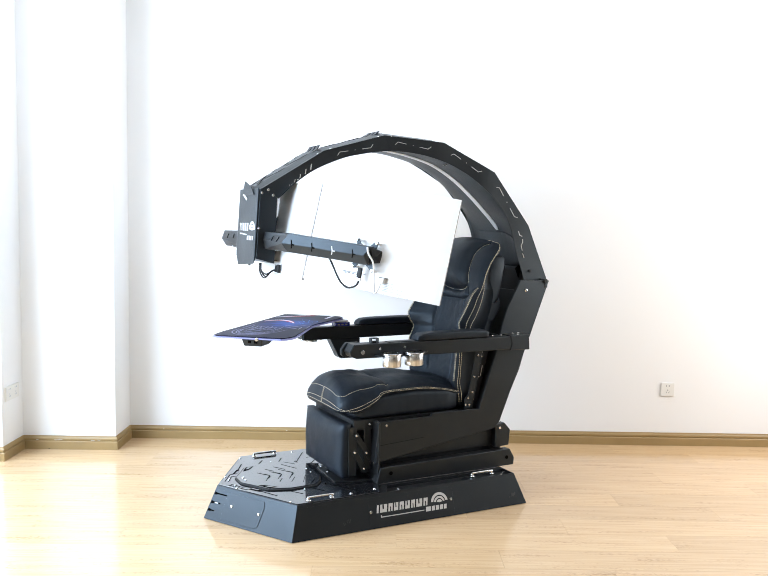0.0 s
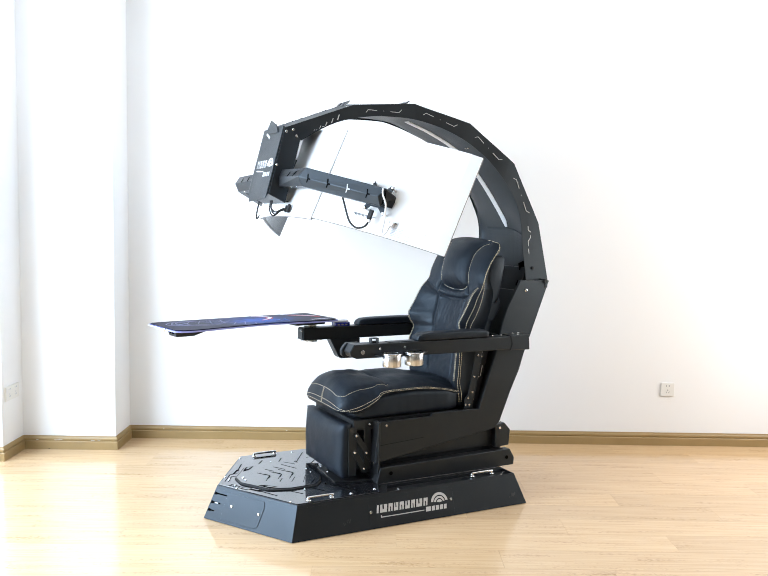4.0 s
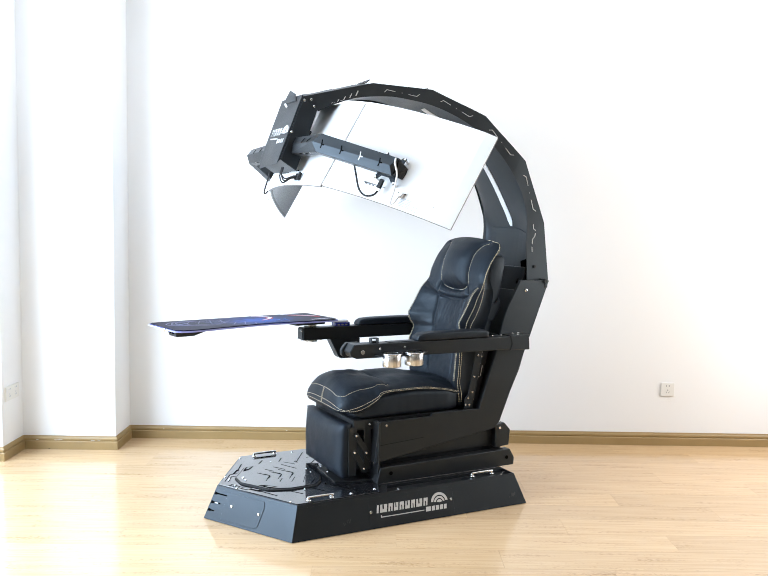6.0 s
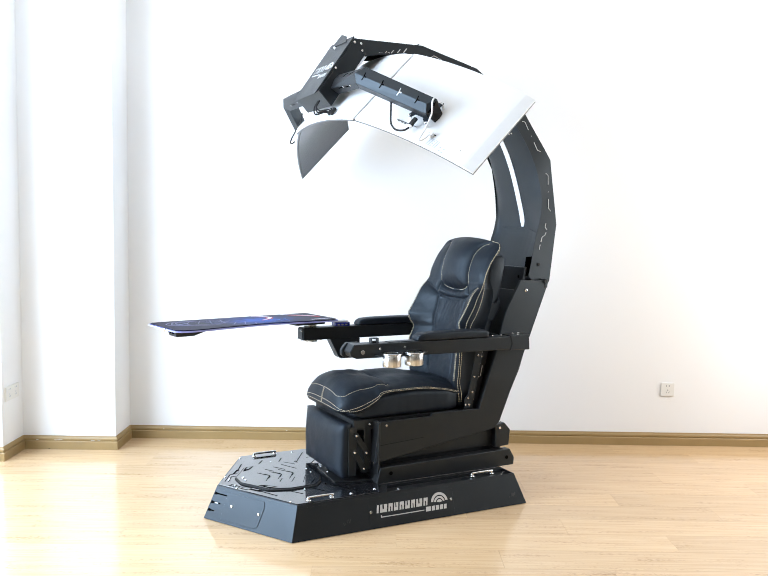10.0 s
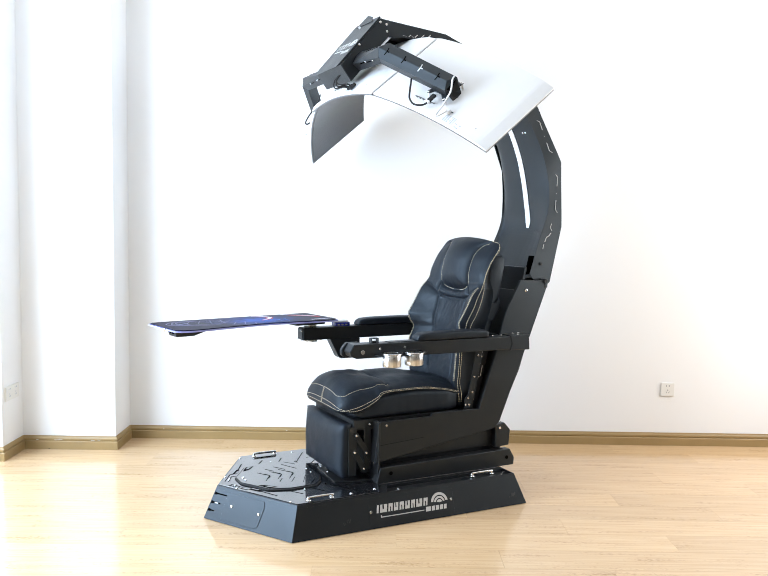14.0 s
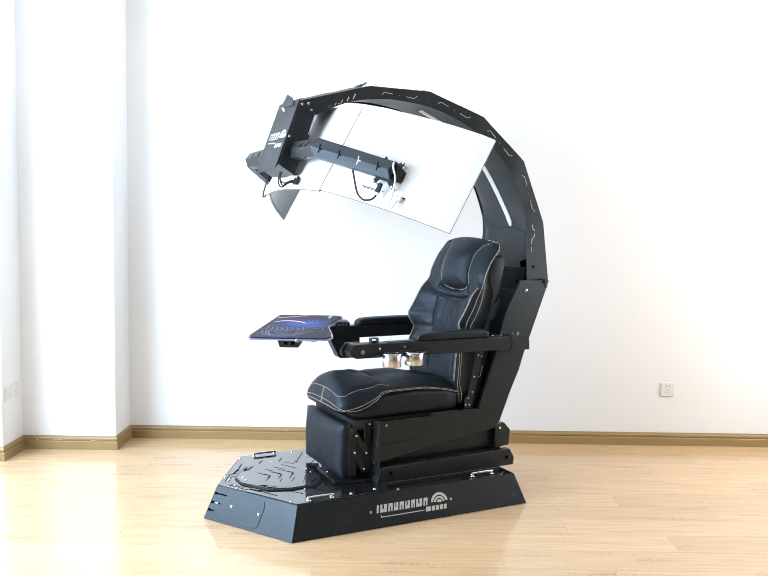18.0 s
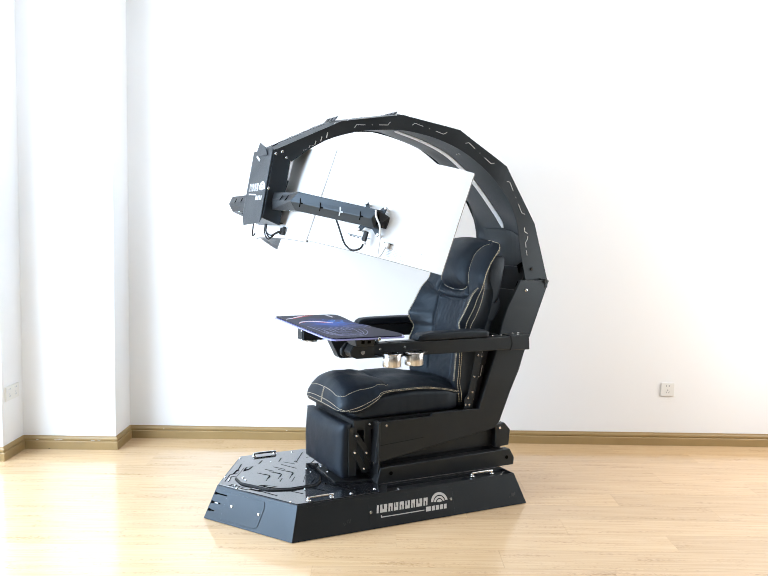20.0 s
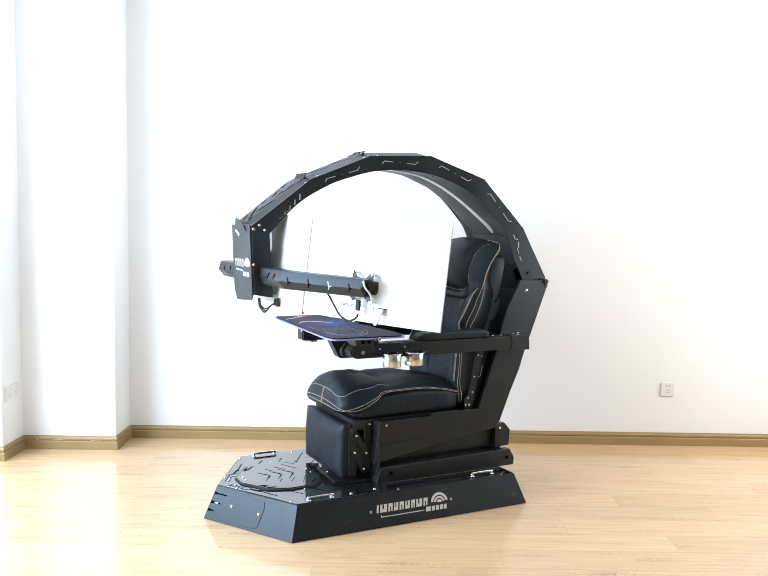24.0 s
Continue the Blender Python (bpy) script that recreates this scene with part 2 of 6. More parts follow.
def rod(p0, p1, r, seg=12, bevel=0.0, bm=None):
    p0, p1 = Vector(p0), Vector(p1)
    d = p1 - p0
    b = bmesh.new()
    bmesh.ops.create_cone(b, cap_ends=True, segments=seg, radius1=r, radius2=r, depth=d.length, matrix=Matrix.Translation((p0 + p1) / 2) @ d.to_track_quat("Z", "Y").to_matrix().to_4x4())
    soften(b, bevel, 1, 40)
    return merge(bm, b)


def lathe(profile, centre, seg=28, bm=None):
    """Turned about the vertical through the centre; profile: (radius, z)."""
    verts, faces = [], []
    for r, z in profile:
        for k in range(seg):
            a = 2 * math.pi * k / seg
            verts.append((centre[0] + r * math.cos(a), centre[1] + r * math.sin(a), centre[2] + z))
    for i in range(len(profile) - 1):
        for k in range(seg):
            faces.append((i * seg + k, i * seg + (k + 1) % seg, (i + 1) * seg + (k + 1) % seg, (i + 1) * seg + k))
    return merge(bm, grid_bm(verts, faces))


def lerp_table(table, x):
    if x <= table[0][0]:
        return table[0][1]
    for (a, va), (b, vb) in zip(table, table[1:]):
        if x <= b:
            t = (x - a) / (b - a)
            t = t * t * (3 - 2 * t) * 0.5 + t * 0.5
            return va + (vb - va) * t
    return table[-1][1]


def spline(table, x):
    """A smooth curve through the table that never overshoots it."""
    if x <= table[0][0]:
        return table[0][1]
    if x >= table[-1][0]:
        return table[-1][1]
    k = max(i for i in range(len(table) - 1) if table[i][0] <= x)

    def slope(i):
        return (table[i + 1][1] - table[i][1]) / (table[i + 1][0] - table[i][0])

    def tangent(i):
        if i == 0:
            return slope(0)
        if i == len(table) - 1:
            return slope(i - 1)
        p, q = slope(i - 1), slope(i)
        return 0.0 if p * q <= 0 else 2 * p * q / (p + q)
    w = table[k + 1][0] - table[k][0]
    t = (x - table[k][0]) / w
    return (2 * t ** 3 - 3 * t * t + 1) * table[k][1] + (t ** 3 - 2 * t * t + t) * w * tangent(k) + (3 * t * t - 2 * t ** 3) * table[k + 1][1] + (t ** 3 - t * t) * w * tangent(k + 1)


def bump01(x, a, b, soft):
    """1 between a and b, falling to 0 over soft."""
    def s(t):
        t = min(1, max(0, t))
        return t * t * (3 - 2 * t)
    return s((x - a) / soft + 0.5) * s((b - x) / soft + 0.5)


def rounded(x0, x1, y0, y1, r, steps=5):
    out = []
    for cx, cy, a0 in ((x1 - r, y1 - r, 0), (x0 + r, y1 - r, 90), (x0 + r, y0 + r, 180), (x1 - r, y0 + r, 270)):
        for k in range(steps + 1):
            a = radians(a0 + 90 * k / steps)
            out.append((cx + r * math.cos(a), cy + r * math.sin(a)))
    return out


def stitches(paths, radius=0.0010, dash=0.0074, gap=0.0016):
    """Rows of short raised threads along the paths."""
    bm = bmesh.new()
    for path in paths:
        pts = [Vector(p) for p in path]
        dist = [0.0]
        for a, b in zip(pts, pts[1:]):
            dist.append(dist[-1] + (b - a).length)
        def at(s):
            for i in range(len(pts) - 1):
                if s <= dist[i + 1]:
                    k = (s - dist[i]) / max(1e-6, dist[i + 1] - dist[i])
                    return pts[i].lerp(pts[i + 1], k)
            return pts[-1]
        s = 0.0
        while s + dash < dist[-1]:
            a, b = at(s), at(s + dash)
            t = (b - a).normalized()
            u = t.orthogonal().normalized() * radius
            w = t.cross(u)
            vs = [bm.verts.new(q) for q in (a, a + t * 0.001 + u, a + t * 0.001 + w, a + t * 0.001 - u, a + t * 0.001 - w, b - t * 0.001 + u, b - t * 0.001 + w, b - t * 0.001 - u, b - t * 0.001 - w, b)]
            for k in range(4):
                j = (k + 1) % 4
                bm.faces.new((vs[0], vs[1 + j], vs[1 + k]))
                bm.faces.new((vs[1 + k], vs[1 + j], vs[5 + j], vs[5 + k]))
                bm.faces.new((vs[9], vs[5 + k], vs[5 + j]))
            s += dash + gap
    return bm


BOLT = None


def bolt(parent, place, normal, r=0.007, name="bolt"):
    """A domed bright screw head."""
    global BOLT
    if BOLT is None:
        b = lathe([(1.0, 0.0), (1.0, 0.35), (0.75, 0.6), (0.45, 0.62), (0.4, 0.35), (0.001, 0.35)], (0, 0, 0), 12)
        me = bpy.data.meshes.new("bolt")
        b.to_mesh(me)
        b.free()
        me.materials.append(CHROME)
        BOLT = me
    ob = new(name, BOLT)
    ob.parent = parent
    ob.matrix_basis = Matrix.Translation(place) @ Vector(normal).to_track_quat("Z", "Y").to_matrix().to_4x4() @ Matrix.Diagonal((r, r, r, 1))
    return ob


# ---- the room ----
def structure(name, bm, mat, label, category, parent=None):
    ob = part(name, bm, mat, parent, label)
    ob.matrix_world = ROOM
    return tagged(ob, category=category, kind="structure")


def opening_wall(u0, u1, d0, d1, along, a0, a1, z0, z1, top):
    """A wall block with one opening between a0 and a1 along u or d, from z0 to z1."""
    bm = None
    if along == "d":
        bm = box(u0, u1, d0, a0, 0, top, 0, bm)
        bm = box(u0, u1, a1, d1, 0, top, 0, bm)
        bm = box(u0, u1, a0, a1, 0, z0, 0, bm)
        bm = box(u0, u1, a0, a1, z1, top, 0, bm)
    else:
        bm = box(u0, a0, d0, d1, 0, top, 0, bm)
        bm = box(a1, u1, d0, d1, 0, top, 0, bm)
        bm = box(a0, a1, d0, d1, 0, z0, 0, bm)
        bm = box(a0, a1, d0, d1, z1, top, 0, bm)
    return bm


BACK, TOP = 5.206, 2.95
structure("wall_north", box(-2.172, 3.6, BACK, BACK + 0.2, 0, TOP, 0), WALL, "plain white painted wall with faint unevenness", "wall")
structure("pilaster", box(-2.172, -1.615, 4.92, BACK, 0, TOP, 0), WALL, "white painted pillar standing out from the wall", "pillar")
structure("wall_stub", box(-2.372, -2.172, 4.65, BACK + 0.2, 0, TOP, 0), WALL, "short white painted return wall with a socket", "wall")
structure("wall_jog", box(-3.2, -2.372, 4.75, 4.95, 0, TOP, 0), WALL, "white painted wall beside the window bay", "wall")
structure("wall_west", opening_wall(-3.4, -3.2, -2.5, 4.95, "d", 0.95, 4.35, 0.65, 2.65, TOP), WALL, "white wall with a wide window opening", "wall")
# unseen wall behind the camera, kept dark to shape reflections
structure("wall_south", box(-3.4, 3.6, -2.7, -2.5, 0, TOP, 0), UNSEEN_WALL, "unseen dark wall behind the camera, added to darken reflections", "wall")
# unseen; its opening is added only for the far-side fill lamp
structure("wall_east", opening_wall(3.4, 3.6, -2.5, BACK, "d", 3.15, 5.05, 0.65, 2.65, TOP), UNSEEN_WALL, "unseen dark wall with an opening added for the fill light", "wall")
structure("ceiling", box(-3.4, 3.6, -2.7, BACK + 0.2, TOP, TOP + 0.15, 0), CEIL, "plain white ceiling", "ceiling")

floor = structure("floor", box(-3.4, 3.6, -2.7, BACK + 0.2, -0.12, -0.010, 0), DARK_GAP, "pale oak laminate floor in long boards", "floor")
PW, PL = 0.192, 1.215


def board(x1, y1):
    return box(0, x1, 0, y1, -0.012, 0.0, 0)


board_full = None
far_boards = bmesh.new()
row, d = 0, -2.5
while d < BACK - 0.001:
    w = min(PW, BACK - d) - 0.0008
    u = -3.4 - (row * 0.437) % PL
    while u < 3.4:
        a, b = max(u, -3.2), min(u + PL, 3.4)
        if b - a > 0.02:
            if d > 2.6:
                if board_full is None:
                    board_full = {}
                key = (round(b - a, 3), round(w, 3))
                if key not in board_full:
                    board_full[key] = part("board", board(b - a - 0.0004, w), WOOD, floor)
                    ob = board_full[key]
                    ob.matrix_basis = pose(a, d, 0)
                else:
                    share("board", board_full[key], pose(a, d, 0), floor)
            else:
                merge(far_boards, box(a, b - 0.0008, d, d + w, -0.012, 0.0, 0))
        u += PL
    d += PW
    row += 1
tagged(part("boards", far_boards, WOOD, floor), kind="stuff")

# skirting: a flat board with a stepped moulding on top, round the pillar and the return
SKIRT_PROFILE = [(0, 0), (0.016, 0), (0.016, 0.046), (0.0135, 0.0495), (0.0085, 0.0505), (0.0085, 0.053), (0.012, 0.057), (0.012, 0.066), (0.007, 0.075), (0.006, 0.081), (0, 0.081)]


def skirting(path):
    """Along (u, d) points; the room is to the right of the way along."""
    bm = bmesh.new()
    n = len(path)
    loops = []
    for i, p in enumerate(path):
        p = Vector(p)
        a = (p - Vector(path[i - 1])).normalized() if i else (Vector(path[1]) - p).normalized()
        b = (Vector(path[i + 1]) - p).normalized() if i < n - 1 else a
        na, nb = Vector((a.y, -a.x)), Vector((b.y, -b.x))
        m = (na + nb).normalized()
        m = m / max(0.3, m.dot(na))
        loops.append([bm.verts.new((p.x + m.x * t, p.y + m.y * t, z)) for t, z in SKIRT_PROFILE])
    k = len(SKIRT_PROFILE)
    for la, lb in zip(loops, loops[1:]):
        for j in range(k - 1):
            bm.faces.new((la[j], la[j + 1], lb[j + 1], lb[j]))
    bm.faces.new(loops[0][::-1])
    bm.faces.new(loops[-1])
    bmesh.ops.recalc_face_normals(bm, faces=bm.faces)
    return bm


structure("baseboard", skirting([(-3.2, 4.75), (-2.372, 4.75), (-2.372, 4.65), (-2.172, 4.65), (-2.172, 4.92), (-1.615, 4.92), (-1.615, BACK), (3.4, BACK)]), SKIRT, "tan wooden skirting board with stepped top moulding", "skirting board")


# flecks of white wall paint and a small dark dot on the skirting
skirt = bpy.data.objects["baseboard"]
for u, d, z, w in ((-2.09, 4.908, 0.0555, 0.014), (-1.98, 4.908, 0.0560, 0.030), (-1.95, 4.9075, 0.0600, 0.018), (-1.76, 4.908, 0.0560, 0.022), (-1.72, 4.908, 0.0575, 0.016), (-1.40, 5.194, 0.0600, 0.006), (-0.62, 5.194, 0.0620, 0.010), (0.71, 5.194, 0.0640, 0.007)):
    part("paint_fleck", box(u, u + w, d - 0.0006, d + 0.002, z, z + 0.0024, 0), WALL, skirt)
part("dark_dot", box(-2.015, -2.005, 4.9033, 4.906, 0.002, 0.006, 0.001), DARK, skirt)


def socket(m, width, gangs, hole):
    """A flush wall socket plate; local x along the wall, y up, z out of the wall."""
    root = tagged(new("wall_socket"), "cream plastic power socket plate set on the white wall", "socket")
    root.matrix_world = ROOM @ m
    part("plate", solid([(x, y, 0) for x, y in rounded(-width / 2, width / 2, -0.043, 0.043, 0.004)], [(x * 0.97, y * 0.97, 0.009) for x, y in rounded(-width / 2, width / 2, -0.043, 0.043, 0.004)], 0.001), CREAM, root)
    for g in range(gangs):
        cx = (g - (gangs - 1) / 2) * 0.078
        for dx in (-0.009, 0.009):
            part("pin_hole", box(cx + dx - 0.0028, cx + dx + 0.0028, 0.020, 0.0275, 0.0085, 0.0096, 0), hole, root)
        for dx, dy, an in ((0, -0.004, 0), (-0.008, -0.017, 30), (0.008, -0.017, -30)):
            b = box(-0.0016, 0.0016, -0.005, 0.005, 0.0085, 0.0096, 0)
            bmesh.ops.transform(b, matrix=Matrix.Translation((cx + dx, dy, 0)) @ Matrix.Rotation(radians(an), 4, "Z"), verts=b.verts)
            part("pin_slot", b, hole, root)
    return root


socket(pose(1.798, BACK, 0.359, 90, 0, 0), 0.086, 1, GREY_PLASTIC)
socket(pose(-2.172, 4.772, 0.375, 90, 0, 90), 0.172, 2, PRINT_GREY)


# ---- the cockpit: x runs to its back, y away over its width, z up ----
cockpit = tagged(new("gaming_cockpit"), "black metal gaming cockpit with leather seat and overhead monitor arch", "gaming chair")


# -- base platform, pointed at the front --
def base_loop(z, half, tip, corner, back):
    return [(tip, 0, z), (corner, -half, z), (back, -half, z), (back, half, z), (corner, half, z)]


HB, HT, ZT = 0.462, 0.418, 0.149
base = part("base_platform", solid(base_loop(0.003, HB - 0.0009, -0.9108, -0.6475, 0.596), base_loop(ZT - 0.014, HT + 0.0041, -0.8519, -0.6106, 0.5515), 0.0), BLACK, cockpit, "black powder-coated steel platform with a pointed front")

for x, y in ((-0.78, 0.0), (-0.58, -0.38), (-0.58, 0.38), (0.52, -0.40), (0.52, 0.40)):
    part("rubber_foot", rod((x, y, 0.0), (x, y, 0.0035), 0.022, 16), RUBBER, base)

# the front of the top is full; beside the rails it drops into a channel behind a thin rim
BED = [(-0.846, 0), (-0.607, -HT), (-0.17, -HT), (-0.12, -0.33), (0.54, -0.33), (0.54, 0.33), (-0.12, 0.33), (-0.17, HT), (-0.607, HT)]
BED_LOW = [(-0.8519, 0), (-0.6106, -HT - 0.0041), (-0.17, -HT - 0.0041), (-0.12, -0.33), (0.54, -0.33), (0.54, 0.33), (-0.12, 0.33), (-0.17, HT + 0.0041), (-0.6106, HT + 0.0041)]
part("deck_bed", solid([(x, y, ZT - 0.0139) for x, y in BED_LOW], [(x, y, ZT) for x, y in BED], 0.0), BLACK, base)
for s in (-1, 1):
    part("channel_rim", solid([(-0.172, s * (HT + 0.0041), ZT - 0.0139), (0.5515, s * (HT + 0.0041), ZT - 0.0139), (0.5515, s * (HT - 0.004), ZT - 0.0139), (-0.172, s * (HT - 0.004), ZT - 0.0139)], [(-0.172, s * HT, ZT), (0.547, s * HT, ZT), (0.547, s * (HT - 0.006), ZT), (-0.172, s * (HT - 0.006), ZT)], 0.0), BLACK, base)
    part("handle_pad", solid([(0.27, s * 0.36, ZT - 0.0139), (0.475, s * 0.36, ZT - 0.0139), (0.475, s * 0.4115, ZT - 0.0139), (0.27, s * 0.4115, ZT - 0.0139)], [(0.29, s * 0.365, ZT), (0.455, s * 0.365, ZT), (0.455, s * 0.4105, ZT), (0.29, s * 0.4105, ZT)], 0.001), BLACK, base)
part("rear_rim", solid([(0.5515, -0.4145, ZT - 0.0139), (0.5515, 0.4145, ZT - 0.0139), (0.5455, 0.4145, ZT - 0.0139), (0.5455, -0.4145, ZT - 0.0139)], [(0.547, -0.4115, ZT), (0.547, 0.4115, ZT), (0.541, 0.4115, ZT), (0.541, -0.4115, ZT)], 0.001), BLACK, base)

# top deck with a raised rim, lighter gloss plates on it
part("deck_plate", plate_xy([(-0.838, 0), (-0.604, -0.410), (-0.20, -0.410), (-0.15, -0.31), (0.52, -0.31), (0.52, 0.31), (-0.15, 0.31), (-0.20, 0.410), (-0.604, 0.410)], ZT, ZT + 0.004, 0.001), GLOSS, base)
HATCH = [(-0.748, -0.045), (-0.660, -0.188), (-0.560, -0.222), (-0.430, -0.215), (-0.390, -0.168), (-0.360, -0.090), (-0.360, 0.090), (-0.390, 0.168), (-0.430, 0.215), (-0.560, 0.222), (-0.660, 0.188), (-0.748, 0.045)]
HATCH_IN = [(-0.5545 + (x + 0.5545) * 0.968, y * 0.955) for x, y in HATCH]
part("seal", plate_xy(HATCH, ZT + 0.004, ZT + 0.010, 0.002), RUBBER, base, "black rubber seal round the foot plate")
hatch = part("foot_plate", plate_xy(HATCH_IN, ZT + 0.0101, ZT + 0.0135, 0.001), GLOSS, base, "glossy black foot plate with chevron slots")


def top_slot(points, width, z, parent, name="slot"):
    """A narrow dark cut along a line on a level plate."""
    bm = None
    for (ax, ay), (bx, by) in zip(points, points[1:]):
        a, b = Vector((ax, ay)), Vector((bx, by))
        t = (b - a).normalized()
        n = Vector((-t.y, t.x)) * width / 2
        q = [a + n, a - n, b - n, b + n]
        bm = plate_xy([(p.x, p.y) for p in q], z - 0.001, z + 0.0008, 0, bm)
    return part(name, bm, DARK, parent)


ZH = ZT + 0.0135
for s in (-1, 1):
    for tip, wide in ((-0.586, 0.066), (-0.527, 0.062), (-0.467, 0.080)):
        top_slot([(tip - 0.002, s * 0.004), (tip - 0.022, s * 0.036)], 0.006, ZH, hatch)
        top_slot([(tip - 0.010, s * 0.014), (tip - 0.008 - 0.52 * wide, s * wide)], 0.0028, ZH, hatch)
    for ax, ay, bx, by in ((-0.546, 0.060, -0.575, 0.108), (-0.485, 0.067, -0.524, 0.130), (-0.428, 0.060, -0.474, 0.154), (-0.408, 0.133, -0.448, 0.190)):
        top_slot([(ax, s * ay), (bx, s * by)], 0.0026, ZH, hatch)
    part("finger_notch", plate_xy([(-0.684, s * 0.120), (-0.650, s * 0.132), (-0.612, s * 0.178), (-0.652, s * 0.176)], ZH - 0.001, ZH + 0.0008, 0), DARK, hatch)
    part("notch_floor", plate_xy([(-0.662, s * 0.141), (-0.646, s * 0.146), (-0.626, s * 0.170), (-0.648, s * 0.168)], ZH - 0.0005, ZH + 0.0014, 0), GLOSS, hatch)
    top_slot([(-0.727, s * 0.124), (-0.691, s * 0.180)], 0.016, ZT + 0.004, base, "vent_slot")
    part("vent_floor", plate_xy([(-0.722, s * 0.128), (-0.714, s * 0.124), (-0.692, s * 0.158), (-0.700, s * 0.162)], ZT + 0.004, ZT + 0.0056, 0), GLOSS, base)
    top_slot([(-0.691, s * 0.180), (-0.646, s * 0.268)], 0.0048, ZT + 0.004, base)
    top_slot([(-0.800, s * 0.030), (-0.748, s * 0.125), (-0.722, s * 0.125)], 0.004, ZT + 0.004, base)
    top_slot([(-0.786, s * 0.022), (-0.752, s * 0.088), (-0.730, s * 0.088)], 0.004, ZT + 0.004, base)
    for ax, ay, bx, by, wd in ((-0.568, 0.232, -0.529, 0.290, 0.0048), (-0.462, 0.228, -0.424, 0.292, 0.0048), (-0.380, 0.190, -0.285, 0.345, 0.0042), (-0.312, 0.147, -0.240, 0.240, 0.0042)):
        top_slot([(ax, s * ay), (bx, s * by)], wd, ZT + 0.004, base)
    top_slot([(-0.372, s * 0.186), (-0.384, s * 0.204), (-0.374, s * 0.214)], 0.003, ZT + 0.004, base)
    top_slot([(-0.30, s * 0.250), (-0.17, s * 0.270)], 0.0035, ZT + 0.004, base)
    for x, y in ((-0.781, 0.094), (-0.774, 0.049), (-0.621, 0.373), (-0.500, 0.238), (-0.330, 0.380), (-0.205, 0.365)):
        bolt(base, (x, s * y, ZT + 0.004), (0, 0, 1), 0.0065)
    for x, y in ((-0.715, 0.020), (-0.386, 0.030)):
        bolt(hatch, (x, s * y, ZH), (0, 0, 1), 0.006)
    for x, y in ((0.50, 0.375), (0.525, 0.35), (-0.08, 0.365)):
        bolt(base, (x, s * y, ZT - 0.014), (0, 0, 1), 0.006)


def handle(parent, x, y, length=0.112):
    top = ZT + 0.017
    h = part("handle", tube(smooth_path([(x - 0.004, y, top - 0.004), (x + 0.004, y, top), (x + length - 0.004, y, top), (x + length + 0.004, y, top - 0.004)], 6), 0.0058, 12), CHROME, parent, "chrome bow handle", True)
    for q in (x, x + length):
        part("post", rod((q, y, ZT + 0.003), (q, y, top), 0.0062, 14), CHROME, h)
        part("foot", lathe([(0.001, 0.005), (0.010, 0.005), (0.0115, 0.001), (0.0115, 0.0)], (q, y, ZT + 0.003), 16), CHROME, h, "", True)


for s in (-1, 1):
    handle(base, -0.540, s * 0.385)
    handle(base, 0.322, s * 0.385)

# faces of the slanted sides: local x along the edge, y up the slope, z outward
def face_frame(a, b, up):
    a, b, up = Vector(a), Vector(b), Vector(up)
    x = (b - a).normalized()
    y = (up - a) - x * (up - a).dot(x)
    y.normalize()
    z = x.cross(y)
    return Matrix(((x.x, y.x, z.x, a.x), (x.y, y.y, z.y, a.y), (x.z, y.z, z.z, a.z), (0, 0, 0, 1)))


SIDE = face_frame((-0.640, -HB, 0.0), (0.597, -HB, 0.0), (-0.607, -HT, ZT))
PROW = face_frame((-0.912, 0, 0.0), (-0.648, -HB, 0.0), (-0.607, -HT, ZT))
door = part("service_door", plate_on(PROW, [(0.10, 0.016), (0.303, 0.016), (0.326, 0.028), (0.341, 0.120), (0.333, 0.141), (0.11, 0.141)], 0.0025, 0.0008), BLACK, base, "flush service door with two screws")
for x, y in ((0.152, 0.084), (0.317, 0.081)):
    bolt(base, PROW @ Vector((x, y, 0.002)), PROW.to_3x3() @ Vector((0, 0, 1)), 0.007)
lean = (PROW.inverted() @ Vector((-0.846, 0, ZT))).x / (PROW.inverted() @ Vector((-0.846, 0, ZT))).y
for y, end in ((0.122, 0.108), (0.080, 0.079), (0.043, 0.053)):
    e = lean * y + 0.003
    part("cooling_slot", plate_on(PROW, [(e, y - 0.003), (e + 0.016, y - 0.003), (e + 0.022, y), (end, y), (end, y + 0.006), (e + 0.022, y + 0.006), (e + 0.004, y + 0.010)], 0.0012), DARK, base)
# reflection in the middle cooling slot, put in as a white sliver
part("slot_glint", plate_on(PROW, [(0.045, 0.0805), (0.066, 0.0805), (0.066, 0.0855), (0.047, 0.0855)], 0.0018), SLOT_WHITE, base)
for x, y in ((0.382, 0.078), (0.807, 0.080)):
    bolt(base, SIDE @ Vector((x, y, 0)), SIDE.to_3x3() @ Vector((0, 0, 1)), 0.007)
part("lower_panel_seam", plate_on(SIDE, [(0.372, 0.010), (0.82, 0.010), (0.82, 0.128), (0.372, 0.128)], 0.0015, 0.0006), BLACK, base)


